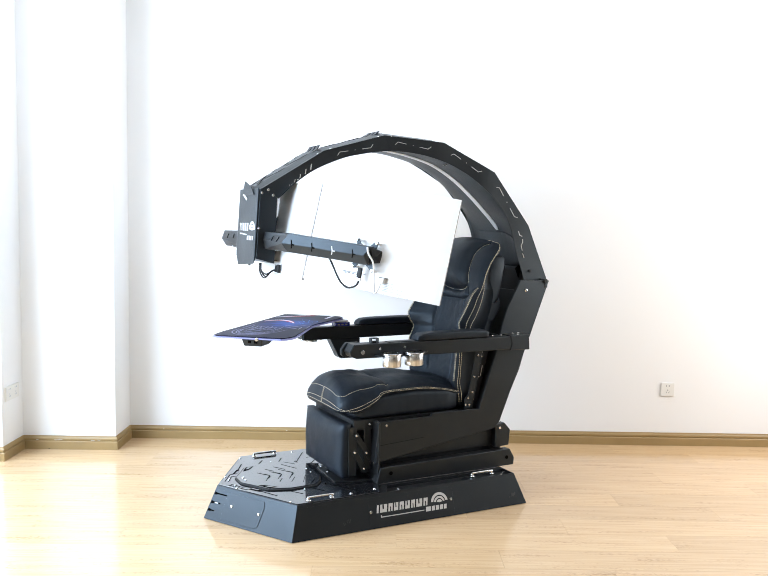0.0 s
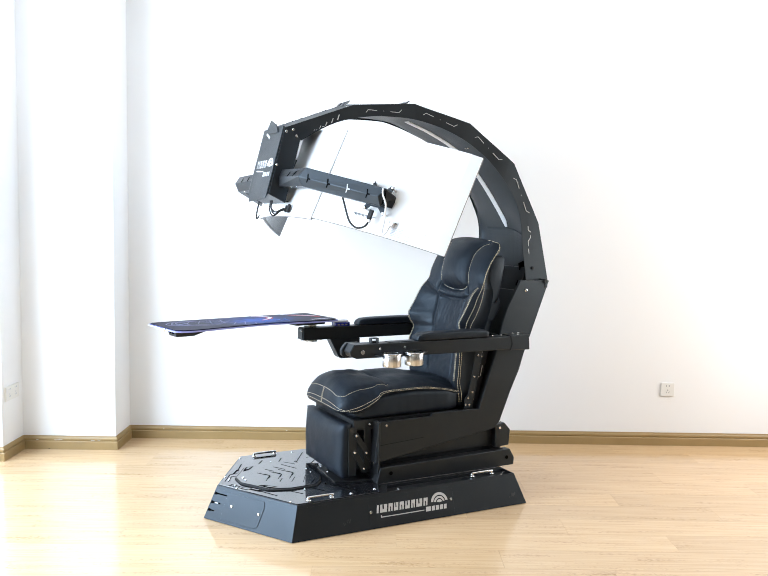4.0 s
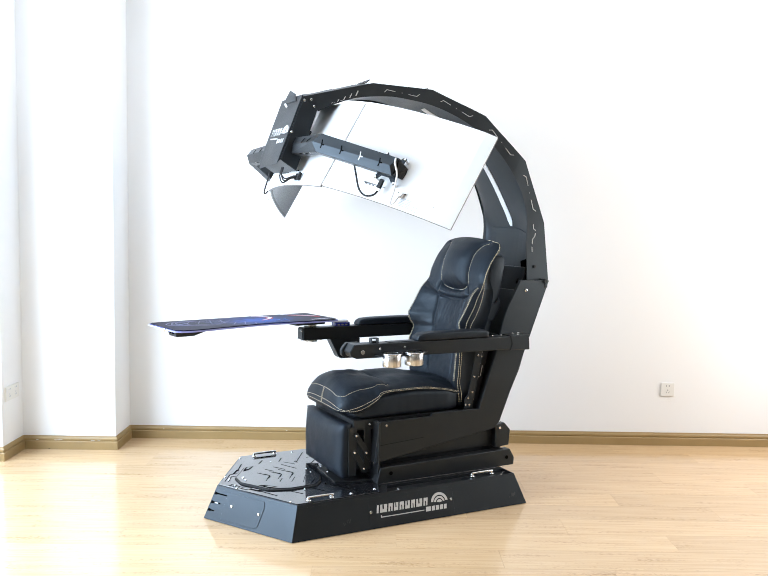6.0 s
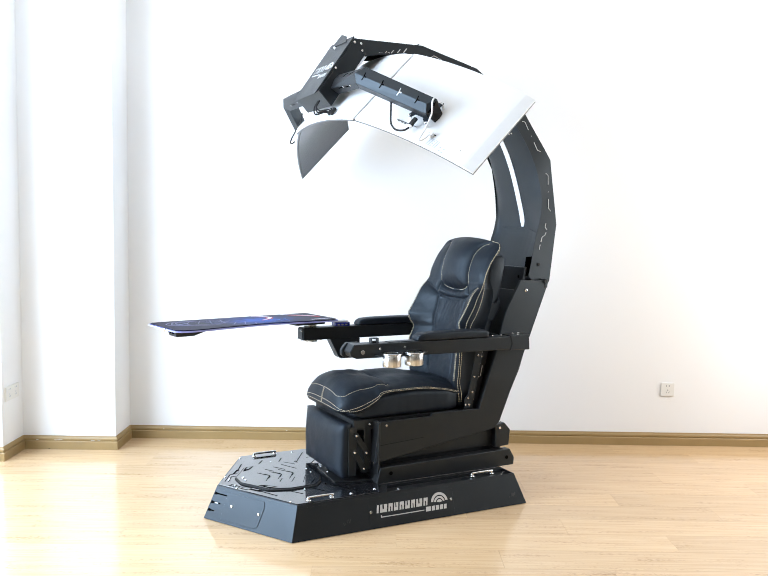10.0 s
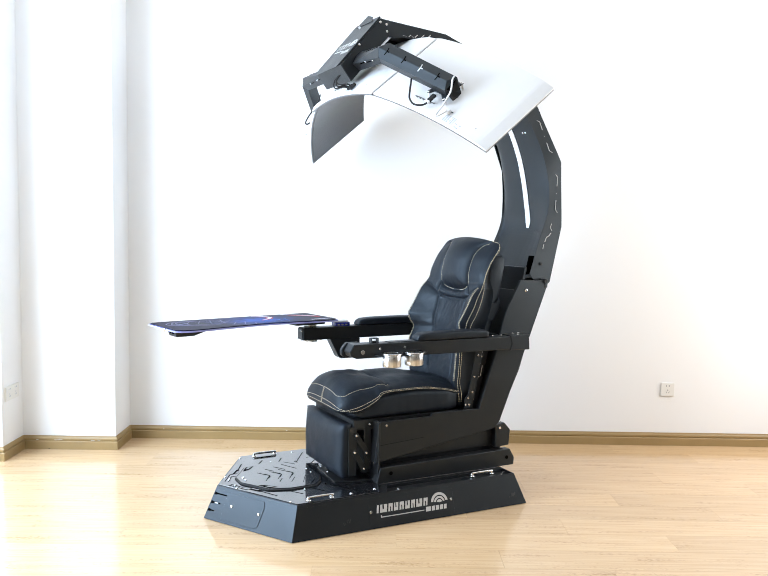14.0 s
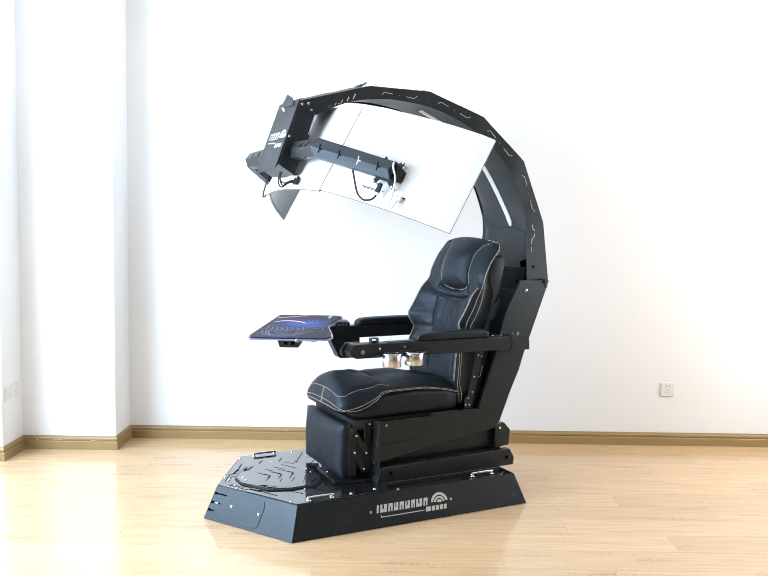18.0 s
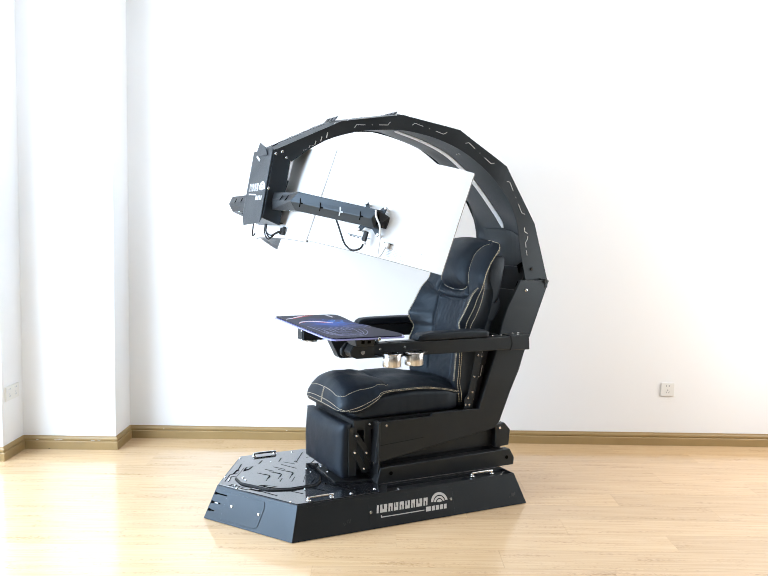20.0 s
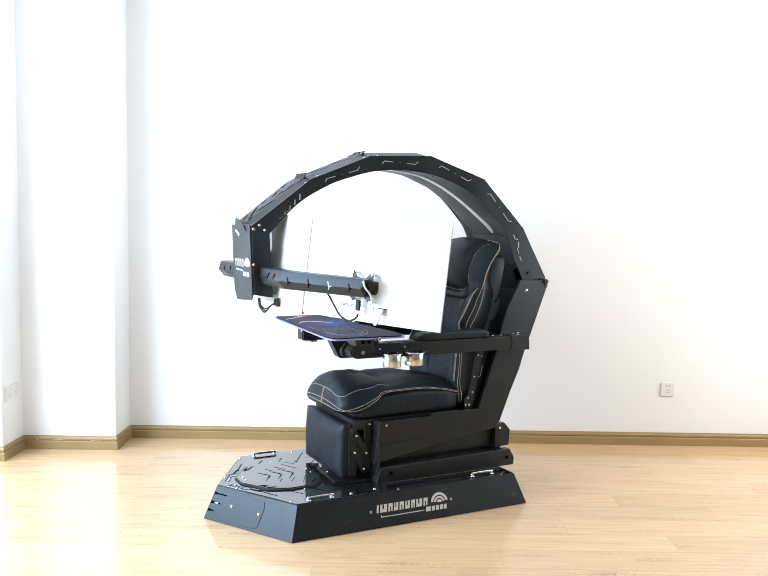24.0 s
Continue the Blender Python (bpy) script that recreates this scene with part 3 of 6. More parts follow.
def fan_bars(m, cx, cy, r, thick, parent, name="logo_arc"):
    """Quarter rings over a small square: a plain drawing of the maker's mark."""
    for r0, r1 in ((0.0, 0.30), (0.42, 0.62), (0.74, 1.0)):
        pts = []
        for k in range(13):
            a = radians(8 + 164 * k / 12)
            pts.append((cx + r * r1 * math.cos(a), cy + r * r1 * math.sin(a)))
        for k in range(12, -1, -1):
            a = radians(8 + 164 * k / 12)
            pts.append((cx + max(0.02, r0) * r * math.cos(a), cy + max(0.02, r0) * r * math.sin(a)))
        part(name, plate_on(m, pts, thick), LOGO_WHITE, parent)


random.seed(11)
SCUFF = material("scuffed_coat", (0.036, 0.036, 0.038), 0.6, noise_scale=90, colour_var=0.6, rough_var=0.2)
for cx, cy, r in ((1.158, 0.052, 0.022), (0.268, 0.054, 0.012), (0.246, 0.045, 0.008)):
    for k in range(8):
        a0, q = 0.5 + 1.6 * random.random(), r * (0.4 + 0.6 * random.random())
        cs, sn, thin = math.cos(a0) * q, math.sin(a0) * q, 0.12 + 0.2 * random.random()
        px, py = cx + 1.6 * r * (random.random() - 0.5), cy + r * (random.random() - 0.5)
        part("scuff", plate_on(SIDE, [(px - cs * 0.6, py - sn * 0.6), (px + sn * thin, py - cs * thin), (px + cs * 0.6, py + sn * 0.5), (px - sn * thin * 0.7, py + cs * thin * 0.5)], 0.0006 + 0.0002 * k), SCUFF, base)

# maker's mark on the side as plain bars and arcs
x = 0.409
for k, w in enumerate((0.014, 0.040, 0.026, 0.026, 0.027, 0.028, 0.024, 0.036, 0.026)):
    part("logo_bar", plate_on(SIDE, [(x, 0.069), (x + w - 0.005, 0.069), (x + w + 0.001, 0.104), (x + 0.006, 0.104)], 0.003), LOGO_WHITE, base)
    if w > 0.02:
        low, high = ((0.069, 0.090), (0.083, 0.104))[k % 2]
        part("logo_gap", plate_on(SIDE, [(x + w * 0.36, low), (x + w * 0.54, low), (x + w * 0.58, high), (x + w * 0.40, high)], 0.0036), BLACK, base)
    x += w + 0.003
fan_bars(SIDE, 0.742, 0.074, 0.046, 0.003, base)
part("logo_line", plate_on(SIDE, [(0.429, 0.047), (0.655, 0.047), (0.655, 0.051), (0.433, 0.051), (0.433, 0.058), (0.429, 0.058)], 0.003), LOGO_WHITE, base)
x = 0.664
for w in (0.030, 0.020, 0.020, 0.020, 0.018):
    part("logo_bar", plate_on(SIDE, [(x, 0.041), (x + w - 0.004, 0.041), (x + w - 0.001, 0.062), (x + 0.003, 0.062)], 0.003), LOGO_WHITE, base)
    x += w + 0.002

# -- slide rails and seat carriage --
for s in (-1, 1):
    y = s * 0.30
    rail = part("slide_rail", plate_xz([(-0.160, ZT + 0.003), (0.63, ZT + 0.003), (0.632, 0.19), (0.605, 0.236), (-0.139, 0.226)], min(y, y - s * 0.05), max(y, y - s * 0.05), 0.002), BLACK, cockpit)
    for qx in (-0.085, 0.585):
        part("screw_hole", rod((qx, y - s * 0.002, 0.195), (qx, y + s * 0.0025, 0.195), 0.009, 14), DARK, rail)
    low = part("carriage_side", plate_xz([(-0.13, 0.238), (0.60, 0.250), (0.60, 0.33), (0.565, 0.372), (0.40, 0.35), (-0.13, 0.29)], min(s * 0.238, s * 0.222), max(s * 0.238, s * 0.222), 0.002), BLACK, cockpit)
    bolt(low, (0.555, s * 0.276, 0.345), (0, s, 0), 0.007)
    part("rear_cover", plate_xz([(0.53, 0.245), (0.615, 0.25), (0.622, 0.33), (0.585, 0.37), (0.53, 0.36)], min(s * 0.275, s * 0.238), max(s * 0.275, s * 0.238), 0.003), BLACK, low)
part("carriage_deck", box(-0.137, 0.60, -0.225, 0.225, 0.20, 0.26, 0.003), BLACK, cockpit)
part("carriage_front", box(-0.150, -0.138, -0.29, 0.29, 0.155, 0.44, 0.002), BLACK, cockpit)

# -- side frames with the rising rear posts --
for s in (-1, 1):
    y0, y1 = sorted((s * 0.285, s * 0.268))
    frame_side = part("side_frame", plate_xz([(-0.138, 0.445), (-0.159, 0.247), (0.517, 0.350), (0.548, 0.385), (0.721, 0.805), (0.838, 1.10), (0.655, 1.105), (0.618, 1.035), (0.578, 0.965), (0.550, 0.885), (0.532, 0.82), (0.52, 0.754), (0.419, 0.458), (0.146, 0.461), (0.139, 0.446)], y0, y1, 0.0025), BLACK, cockpit, "black steel side frame with a sloping rear post")
    part("panel_seam", plate_xz([(-0.151, 0.329), (-0.150, 0.3305), (0.10, 0.3475), (0.10, 0.346)], min(s * 0.2852, s * 0.2857), max(s * 0.2852, s * 0.2857), 0), DARK, frame_side)
    part("front_edge", plate_xz([(-0.1435, 0.447), (-0.1645, 0.249), (-0.1592, 0.247), (-0.1382, 0.445)], min(s * 0.283, s * 0.24), max(s * 0.283, s * 0.24), 0.002), BLACK, frame_side)
    part("post_edge", solid([(0.548, s * 0.2679, 0.385), (0.838, s * 0.2679, 1.10), (0.80, s * 0.2679, 1.11), (0.52, s * 0.2679, 0.40)], [(0.548, s * 0.20, 0.385), (0.838, s * 0.20, 1.10), (0.80, s * 0.20, 1.11), (0.52, s * 0.20, 0.40)], 0.002), BLACK, frame_side)
    hinge = part("hinge_block", box(0.806, 0.826, min(s * 0.22, s * 0.290), max(s * 0.22, s * 0.290), 1.062, 1.108, 0.004), BLACK, frame_side)
    part("hinge_pin", rod((0.808, s * 0.27, 1.096), (0.808, s * 0.297, 1.096), 0.0105, 16, 0.002), RUBBER, frame_side)
    bolt(frame_side, (0.69, s * 0.286, 1.052), (0, s, 0), 0.008)
    bolt(frame_side, (-0.105, s * 0.286, 0.425), (0, s, 0), 0.006)
part("rear_panel", solid([(0.60, -0.26, 0.47), (0.60, 0.26, 0.47), (0.68, 0.26, 0.64), (0.68, -0.26, 0.64)], [(0.80, -0.26, 1.08), (0.80, 0.26, 1.08), (0.82, 0.26, 1.07), (0.82, -0.26, 1.07)], 0.002), BLACK, cockpit)
part("seat_back_support", solid([(0.44, -0.262, 0.43), (0.44, 0.262, 0.43), (0.455, 0.262, 0.43), (0.455, -0.262, 0.43)], [(0.565, -0.262, 0.82), (0.565, 0.262, 0.82), (0.58, 0.262, 0.82), (0.58, -0.262, 0.82)], 0.002), BLACK, cockpit)
part("cross_panel", solid([(0.690, -0.24, 1.045), (0.690, 0.24, 1.045), (0.705, 0.24, 1.045), (0.705, -0.24, 1.045)], [(0.712, -0.24, 1.168), (0.712, 0.24, 1.168), (0.727, 0.24, 1.168), (0.727, -0.24, 1.168)], 0.002), BLACK, cockpit)
part("inner_rear_panel", solid([(0.545, -0.20, 0.75), (0.545, 0.20, 0.75), (0.56, 0.20, 0.75), (0.56, -0.20, 0.75)], [(0.678, -0.24, 1.047), (0.678, 0.24, 1.047), (0.69, 0.24, 1.047), (0.69, -0.24, 1.047)], 0.002), BLACK, cockpit)


# -- leather seat --
SEAT_W = [(-0.326, 0.2275), (-0.315, 0.238), (-0.298, 0.246), (-0.27, 0.251), (-0.20, 0.254), (-0.13, 0.255), (-0.10, 0.250), (0.33, 0.245)]
SEAT_LOW = [(-0.326, 0.494), (-0.30, 0.492), (-0.27, 0.497), (-0.22, 0.511), (-0.155, 0.532), (-0.130, 0.548), (-0.115, 0.566), (-0.05, 0.577), (0.10, 0.578), (0.22, 0.565), (0.33, 0.540)]
SEAT_TOP = [(-0.326, 0.501), (-0.323, 0.526), (-0.318, 0.553), (-0.310, 0.576), (-0.297, 0.600), (-0.27, 0.626), (-0.235, 0.639), (-0.20, 0.644), (-0.12, 0.639), (-0.06, 0.628), (-0.03, 0.621), (0.02, 0.628), (0.10, 0.628), (0.22, 0.610), (0.33, 0.590)]


def seat_point(x, v, lift=0.0):
    """v from -1 to 1 over the width; the front edge bows back at its corners."""
    w, lo, hi = spline(SEAT_W, x), spline(SEAT_LOW, x), spline(SEAT_TOP, x)
    q = max(0.0, 1 - abs(v) ** 2.6) ** 0.62
    z = lo + (hi - lo) * q
    # dished middle, the seam across, the front pad's own seam, and slack folds in the hide
    z -= 0.014 * math.exp(-(v / 0.35) ** 2) * bump01(x, -0.20, 0.25, 0.15)
    z -= 0.011 * math.exp(-((x + 0.045 + 0.03 * v * v) / 0.010) ** 2) * (1 - abs(v) ** 4)
    if x < -0.04:
        z -= 0.005 * math.exp(-((abs(v) - 0.80) / 0.03) ** 2) * bump01(x, -0.310, -0.05, 0.03)
    edge = max(0.0, 1 - abs(v) ** 10) * bump01(x, -0.322, 1, 0.03)
    z += (0.0016 * noise.noise(Vector((x * 14, v * 5, 1.3))) + 0.0018 * noise.noise(Vector((x * 46, v * 5, 4.1))) * abs(v) ** 2) * edge
    if x < -0.08:
        z += 0.0013 * math.sin(x * 190 + 4 * noise.noise(Vector((x * 20, v * 4, 2)))) * bump01(abs(v), 0.86, 0.975, 0.05) * bump01(x, -0.30, -0.10, 0.06)
    back = 0.042 * abs(v) ** 14 * bump01(x, -9, -0.20, 0.13)
    return Vector((x + back, w * v, z + lift))


def seat_cover():
    nx, nv = 84, 56
    xs = [-0.326 + 0.656 * (k / nx) ** 1.9 for k in range(nx + 1)]
    vs = [math.sin(math.pi / 2 * (2 * k / nv - 1)) for k in range(nv + 1)]
    verts = [seat_point(x, v) for x in xs for v in vs]
    low = [Vector((seat_point(x, v).x * 0.985, lerp_table(SEAT_W, x) * v * 0.95, lerp_table(SEAT_LOW, x) - 0.010)) for x in xs for v in vs]
    m, n = nv + 1, len(verts)
    faces = []
    for i in range(nx):
        for j in range(nv):
            a = i * m + j
            faces.append((a, a + m, a + m + 1, a + 1))
            faces.append((n + a, n + a + 1, n + a + m + 1, n + a + m))
        for j in (0, nv):
            a = i * m + j
            faces.append((a, n + a, n + a + m, a + m))
    for j in range(nv):
        faces.append((j, j + 1, n + j + 1, n + j))
        a = nx * m + j
        faces.append((a, n + a, n + a + 1, a + 1))
    bm = grid_bm(verts + low, faces)
    bmesh.ops.recalc_face_normals(bm, faces=bm.faces)
    return bm


seat = part("seat_cushion", seat_cover(), LEATHER, cockpit, "padded black leather seat cushion with beige double stitching", True)


def body_loft(sections, seg=40, power=3.0):
    """Rounded bodies along x: (x, half width, low, high)."""
    verts, faces = [], []
    for x, w, lo, hi in sections:
        for k in range(seg):
            a = 2 * math.pi * k / seg
            c, s = math.cos(a), math.sin(a)
            verts.append((x, w * math.copysign(abs(c) ** (2 / power), c), (lo + hi) / 2 + (hi - lo) / 2 * math.copysign(abs(s) ** (2 / power), s)))
    n = len(sections)
    for i in range(n - 1):
        for k in range(seg):
            faces.append((i * seg + k, i * seg + (k + 1) % seg, (i + 1) * seg + (k + 1) % seg, (i + 1) * seg + k))
    faces += [tuple(range(seg)), tuple((n - 1) * seg + k for k in range(seg))[::-1]]
    bm = grid_bm(verts, faces)
    bmesh.ops.recalc_face_normals(bm, faces=bm.faces)
    return bm


SIDE_SECT = [(-0.255, 0.20, 0.47, 0.52), (-0.243, 0.23, 0.455, 0.535), (-0.20, 0.246, 0.448, 0.545), (-0.10, 0.252, 0.446, 0.572), (0.05, 0.252, 0.446, 0.585), (0.25, 0.248, 0.446, 0.575), (0.315, 0.235, 0.45, 0.56), (0.325, 0.21, 0.465, 0.54)]
fine_sect = []
for k in range(121):
    x = -0.255 + 0.58 * k / 120
    fine_sect.append((x, *[lerp_table([(q[0], q[c]) for q in SIDE_SECT], x) for c in (1, 2, 3)]))
side_body = body_loft(fine_sect, 64, 6)
for v in side_body.verts:
    if abs(v.co.y) > 0.18:
        q = bump01(v.co.z, 0.47, 0.60, 0.04)
        crease = 0.0012 * noise.noise(Vector((v.co.x * 40 + v.co.z * 25, v.co.z * 9, v.co.y * 3))) + 0.003 * noise.noise(Vector((v.co.x * 12, v.co.z * 14, 5.0)))
        v.co.y += math.copysign(crease * q, v.co.y)
part("seat_side", side_body, LEATHER, seat, "", True)
part("seat_pan", box(-0.255, 0.42, -0.235, 0.235, 0.40, 0.452, 0.004), BLACK, cockpit)


def seat_line(v_of_x, x0, x1, n=60, lift=0.002):
    return [seat_point(x0 + (x1 - x0) * k / n, v_of_x(x0 + (x1 - x0) * k / n), lift) for k in range(n + 1)]


def round_path(x0, x1, vm, r, n=26):
    """Over the seat: in along one side, across the front, back along the other, corners rounded."""
    half = [(x1 + (x0 + r - x1) * k / n, vm) for k in range(n)]
    half += [(x0 + r * (1 - math.sin(a)), vm * (1 - 0.22 * (1 - math.cos(a)))) for a in [math.pi / 2 * k / 8 for k in range(9)]]
    half += [(x0, vm * 0.78 * (1 - k / n)) for k in range(1, n + 1)]
    return [(x, -v) for x, v in half] + half[::-1][1:]


rows = []
for dv, x0 in ((0.998, -0.3258), (0.984, -0.3232)):
    for sg in (-1, 1):
        rows.append([p + Vector((-0.001, sg * 0.0015, 0)) for p in seat_line(lambda x: sg * dv, x0, 0.325, 90, 0.0012)])
    rows.append([seat_point(x0, dv * math.sin(math.pi / 2 * (2 * k / 50 - 1)), 0.0012) + Vector((-0.0018, 0, 0)) for k in range(51)])
rows.append([seat_point(x, v, 0.0025) + Vector((-0.001, 0, 0)) for x, v in round_path(-0.310, -0.055, 0.80, 0.03)])
for v in (-0.03, -0.07):
    rows.append([p + Vector((-0.0018, 0, 0)) for p in seat_line(lambda x: v, -0.3255, -0.310, 10, 0.001)])
for row in rows:
    part("stitch_line", stitches([row]), THREAD, seat, "beige thread seam")

# -- backrest: domed headrest pad in a hood, a roll under it, side wings, gathered middle --
MID_X = [(0.47, 0.345), (0.60, 0.365), (0.75, 0.385), (0.88, 0.412), (0.97, 0.440), (1.00, 0.446), (1.04, 0.453), (1.08, 0.444), (1.13, 0.438), (1.20, 0.450), (1.25, 0.473), (1.28, 0.497), (1.30, 0.518), (1.318, 0.550)]
EDGE_X = [(0.47, 0.325), (0.60, 0.300), (0.75, 0.303), (0.79, 0.322), (0.825, 0.336), (0.862, 0.312), (0.895, 0.303), (0.92, 0.316), (0.968, 0.345), (1.004, 0.364), (1.04, 0.386), (1.07, 0.416), (1.09, 0.434), (1.137, 0.448), (1.174, 0.466), (1.223, 0.493), (1.272, 0.522), (1.292, 0.531), (1.318, 0.542)]
HEM_X = [(0.47, 0.350), (0.524, 0.345), (0.60, 0.325), (0.75, 0.325), (0.82, 0.346), (0.881, 0.366), (0.941, 0.398), (0.99, 0.420), (1.039, 0.434), (1.088, 0.443), (1.137, 0.456), (1.174, 0.474), (1.223, 0.502), (1.272, 0.530), (1.292, 0.538), (1.318, 0.548)]
FRONT_W = [(0.47, 0.21), (0.60, 0.235), (0.75, 0.25), (0.86, 0.262), (0.92, 0.268), (1.0, 0.266), (1.08, 0.264), (1.2, 0.264), (1.26, 0.263), (1.29, 0.259), (1.308, 0.250), (1.318, 0.236)]
FOLD = 0.86                    # the share of each half that faces forward; the rest turns round the side


def seam_path(pts, steps=6):
    return [(q.x, q.y) for q in smooth_path([(e, z, 0) for e, z in pts], steps)]


# seams over one half, as (out from the middle, height)
PAD_SEAM = seam_path([(0.0, 1.039), (0.045, 1.041), (0.085, 1.048), (0.112, 1.060), (0.127, 1.080), (0.130, 1.13), (0.131, 1.20), (0.139, 1.25), (0.158, 1.283), (0.195, 1.302)])
ROLL_SEAM = seam_path([(0.0, 0.993), (0.05, 0.994), (0.10, 0.999), (0.137, 1.008)])
WING_TOP = seam_path([(0.137, 1.008), (0.185, 1.036), (0.225, 1.056), (0.262, 1.072)])
WING_SIDE = seam_path([(0.137, 1.008), (0.130, 0.96), (0.122, 0.88), (0.118, 0.79), (0.116, 0.62)])
ROLL_END = seam_path([(0.127, 1.080), (0.145, 1.050), (0.160, 1.022)])
SEAM_A, SEAM_B = [], []
for line in (PAD_SEAM, ROLL_SEAM, WING_TOP, WING_SIDE, ROLL_END):
    SEAM_A += line[:-1]
    SEAM_B += line[1:]
SEAM_A, SEAM_B = np.array(SEAM_A), np.array(SEAM_B)
SEAM_D = SEAM_B - SEAM_A
SEAM_L = (SEAM_D ** 2).sum(1)


def seam_distance(e, z):
    q = np.array((e, z)) - SEAM_A
    k = np.clip((q * SEAM_D).sum(1) / SEAM_L, 0, 1)
    return float(np.sqrt(((q - SEAM_D * k[:, None]) ** 2).sum(1).min()))


def in_pad(e, z):
    if z < 1.08:
        return z > 1.039 + 0.041 * (e / 0.127) ** 3
    return e < spline([(1.08, 0.127), (1.20, 0.131), (1.25, 0.139), (1.283, 0.158), (1.302, 0.195)], z)


def back_point(z, v, lift=0.0):
    a, s = abs(v), (1 if v >= 0 else -1)
    w, x0, xe = spline(FRONT_W, z), spline(MID_X, z), spline(EDGE_X, z)
    deep = max(0.004, spline(HEM_X, z) - xe)
    drop = 0.032 * bump01(z, 1.26, 2.0, 0.12)
    q = min(1.0, a / FOLD)
    e = w * q
    if a <= FOLD:
        x = x0 + (xe - x0) * q ** 2.1
        d = min(seam_distance(e, z), w - e)
        x -= 0.0125 * (1 - math.exp(-d / 0.016))
        if in_pad(e, z):
            x -= 0.024 * (1 - math.exp(-(d / 0.045) ** 1.4)) * bump01(z, -9, 1.35, 0.13)
        else:
            x -= 0.010 * (1 - math.exp(-d / 0.010)) * bump01(e, -9, 0.135, 0.03) * bump01(z, 0.990, 9, 0.012) * bump01(z, -9, 1.075, 0.03)
        x += 0.0045 * math.exp(-(d / 0.0045) ** 2) * bump01(e, -9, w - 0.012, 0.01)
        # gathers under the roll, slack creases running out of the seams
        slack = 1 - math.exp(-d / 0.012)
        x += 0.0008 * math.sin(s * e * 170 + 6 * noise.noise(Vector((s * e * 9, z * 5, 0)))) * bump01(z, 0.88, 0.99, 0.06) * bump01(e, -9, 0.105, 0.03) * slack
        x += 0.0008 * math.sin(s * e * 60 + z * 90 + 5 * noise.noise(Vector((s * e * 11, z * 9, 2)))) * bump01(z, 0.5, 0.90, 0.1) * slack
        x += 0.0010 * noise.noise(Vector((s * e * 13, z * 10, 3.0))) * slack
        x += 0.0009 * noise.noise(Vector((s * e * 30 + z * 22, z * 30 - s * e * 20, 8.0))) * slack * bump01(z, 0.4, 1.08, 0.05) * bump01(e, 0.11, 0.30, 0.03)
        x += 0.0016 * noise.noise(Vector((s * e * 55, z * 20, 6.0))) * math.exp(-d / 0.03) * slack
    else:
        k = (a - FOLD) / (1 - FOLD)
        e = w + 0.015 * math.sin(math.pi / 2 * k) * min(1.0, deep / 0.03) + 0.004 * math.sin(math.pi * k)
        x = xe + deep * k
        x += 0.002 * noise.noise(Vector((k * 3, z * 26, 4.0 + s))) * math.sin(math.pi * k)
    return Vector((x - lift, s * e, z - drop * a * a))


def back_cover():
    nz, nv = 220, 148
    zs = [0.47 + 0.848 * (1 - (1 - k / nz) ** 1.25) for k in range(nz + 1)]
    vs = [math.copysign(abs(2 * k / nv - 1) ** 0.9, 2 * k / nv - 1) for k in range(nv + 1)]
    verts = [back_point(z, v) for z in zs for v in vs]
    rear = [Vector((max(min(spline(MID_X, z) + 0.045, 0.545), p.x + 0.012), p.y * 0.965, min(p.z, 1.296))) for z, row in zip(zs, range(nz + 1)) for p in verts[row * (nv + 1):(row + 1) * (nv + 1)]]
    m, n = nv + 1, len(verts)
    faces = []
    for i in range(nz):
        for j in range(nv):
            a = i * m + j
            faces.append((a, a + 1, a + m + 1, a + m))
            faces.append((n + a, n + a + m, n + a + m + 1, n + a + 1))
        for j in (0, nv):
            a = i * m + j
            faces.append((a, a + m, n + a + m, n + a))
    for j in range(nv):
        faces.append((j, n + j, n + j + 1, j + 1))
        a = nz * m + j
        faces.append((a, a + 1, n + a + 1, n + a))
    bm = grid_bm(verts + rear, faces)
    bmesh.ops.recalc_face_normals(bm, faces=bm.faces)
    return bm


def on_back(e, z, s, lift=0.0012):
    return back_point(z, s * e / spline(FRONT_W, z) * FOLD, lift)


backrest = part("backrest", back_cover(), LEATHER, cockpit, "black leather backrest with side wings, headrest roll and beige stitching", True)
rows = []
for s in (-1, 1):
    for dv in (0.990, 0.925):
        rows.append([back_point(1.065 + 0.250 * k / 40, s * dv, 0.0) + Vector((-0.001, s * 0.0014, 0)) for k in range(41)])
        rows.append([back_point(0.49 + 0.575 * k / 70, s * dv, 0.0) + Vector((0, s * 0.0016, 0)) for k in range(71)])
    for dq in (0.997, 0.965):
        rows.append([on_back(spline(FRONT_W, z) * dq, z, s, 0.0016) + Vector((0, s * 0.0012, 0)) for z in [0.60 + 0.474 * k / 60 for k in range(61)]])
    rows.append([on_back(e + 0.004, z, s, 0.0022) for e, z in PAD_SEAM[24:]])
rows.append([on_back(abs(e), z + 0.002, 1 if e > 0 else -1, 0.0022) for e, z in [(-q[0], q[1]) for q in PAD_SEAM[20::-1]] + PAD_SEAM[1:21]])
rows.append([back_point(1.3165, v, 0.0) + Vector((-0.001, 0, 0.0012)) for v in [-0.99 + 0.40 * k / 20 for k in range(21)]])
for row in rows:
    part("stitch_line", stitches([row], 0.0013), THREAD, backrest, "beige thread seam")
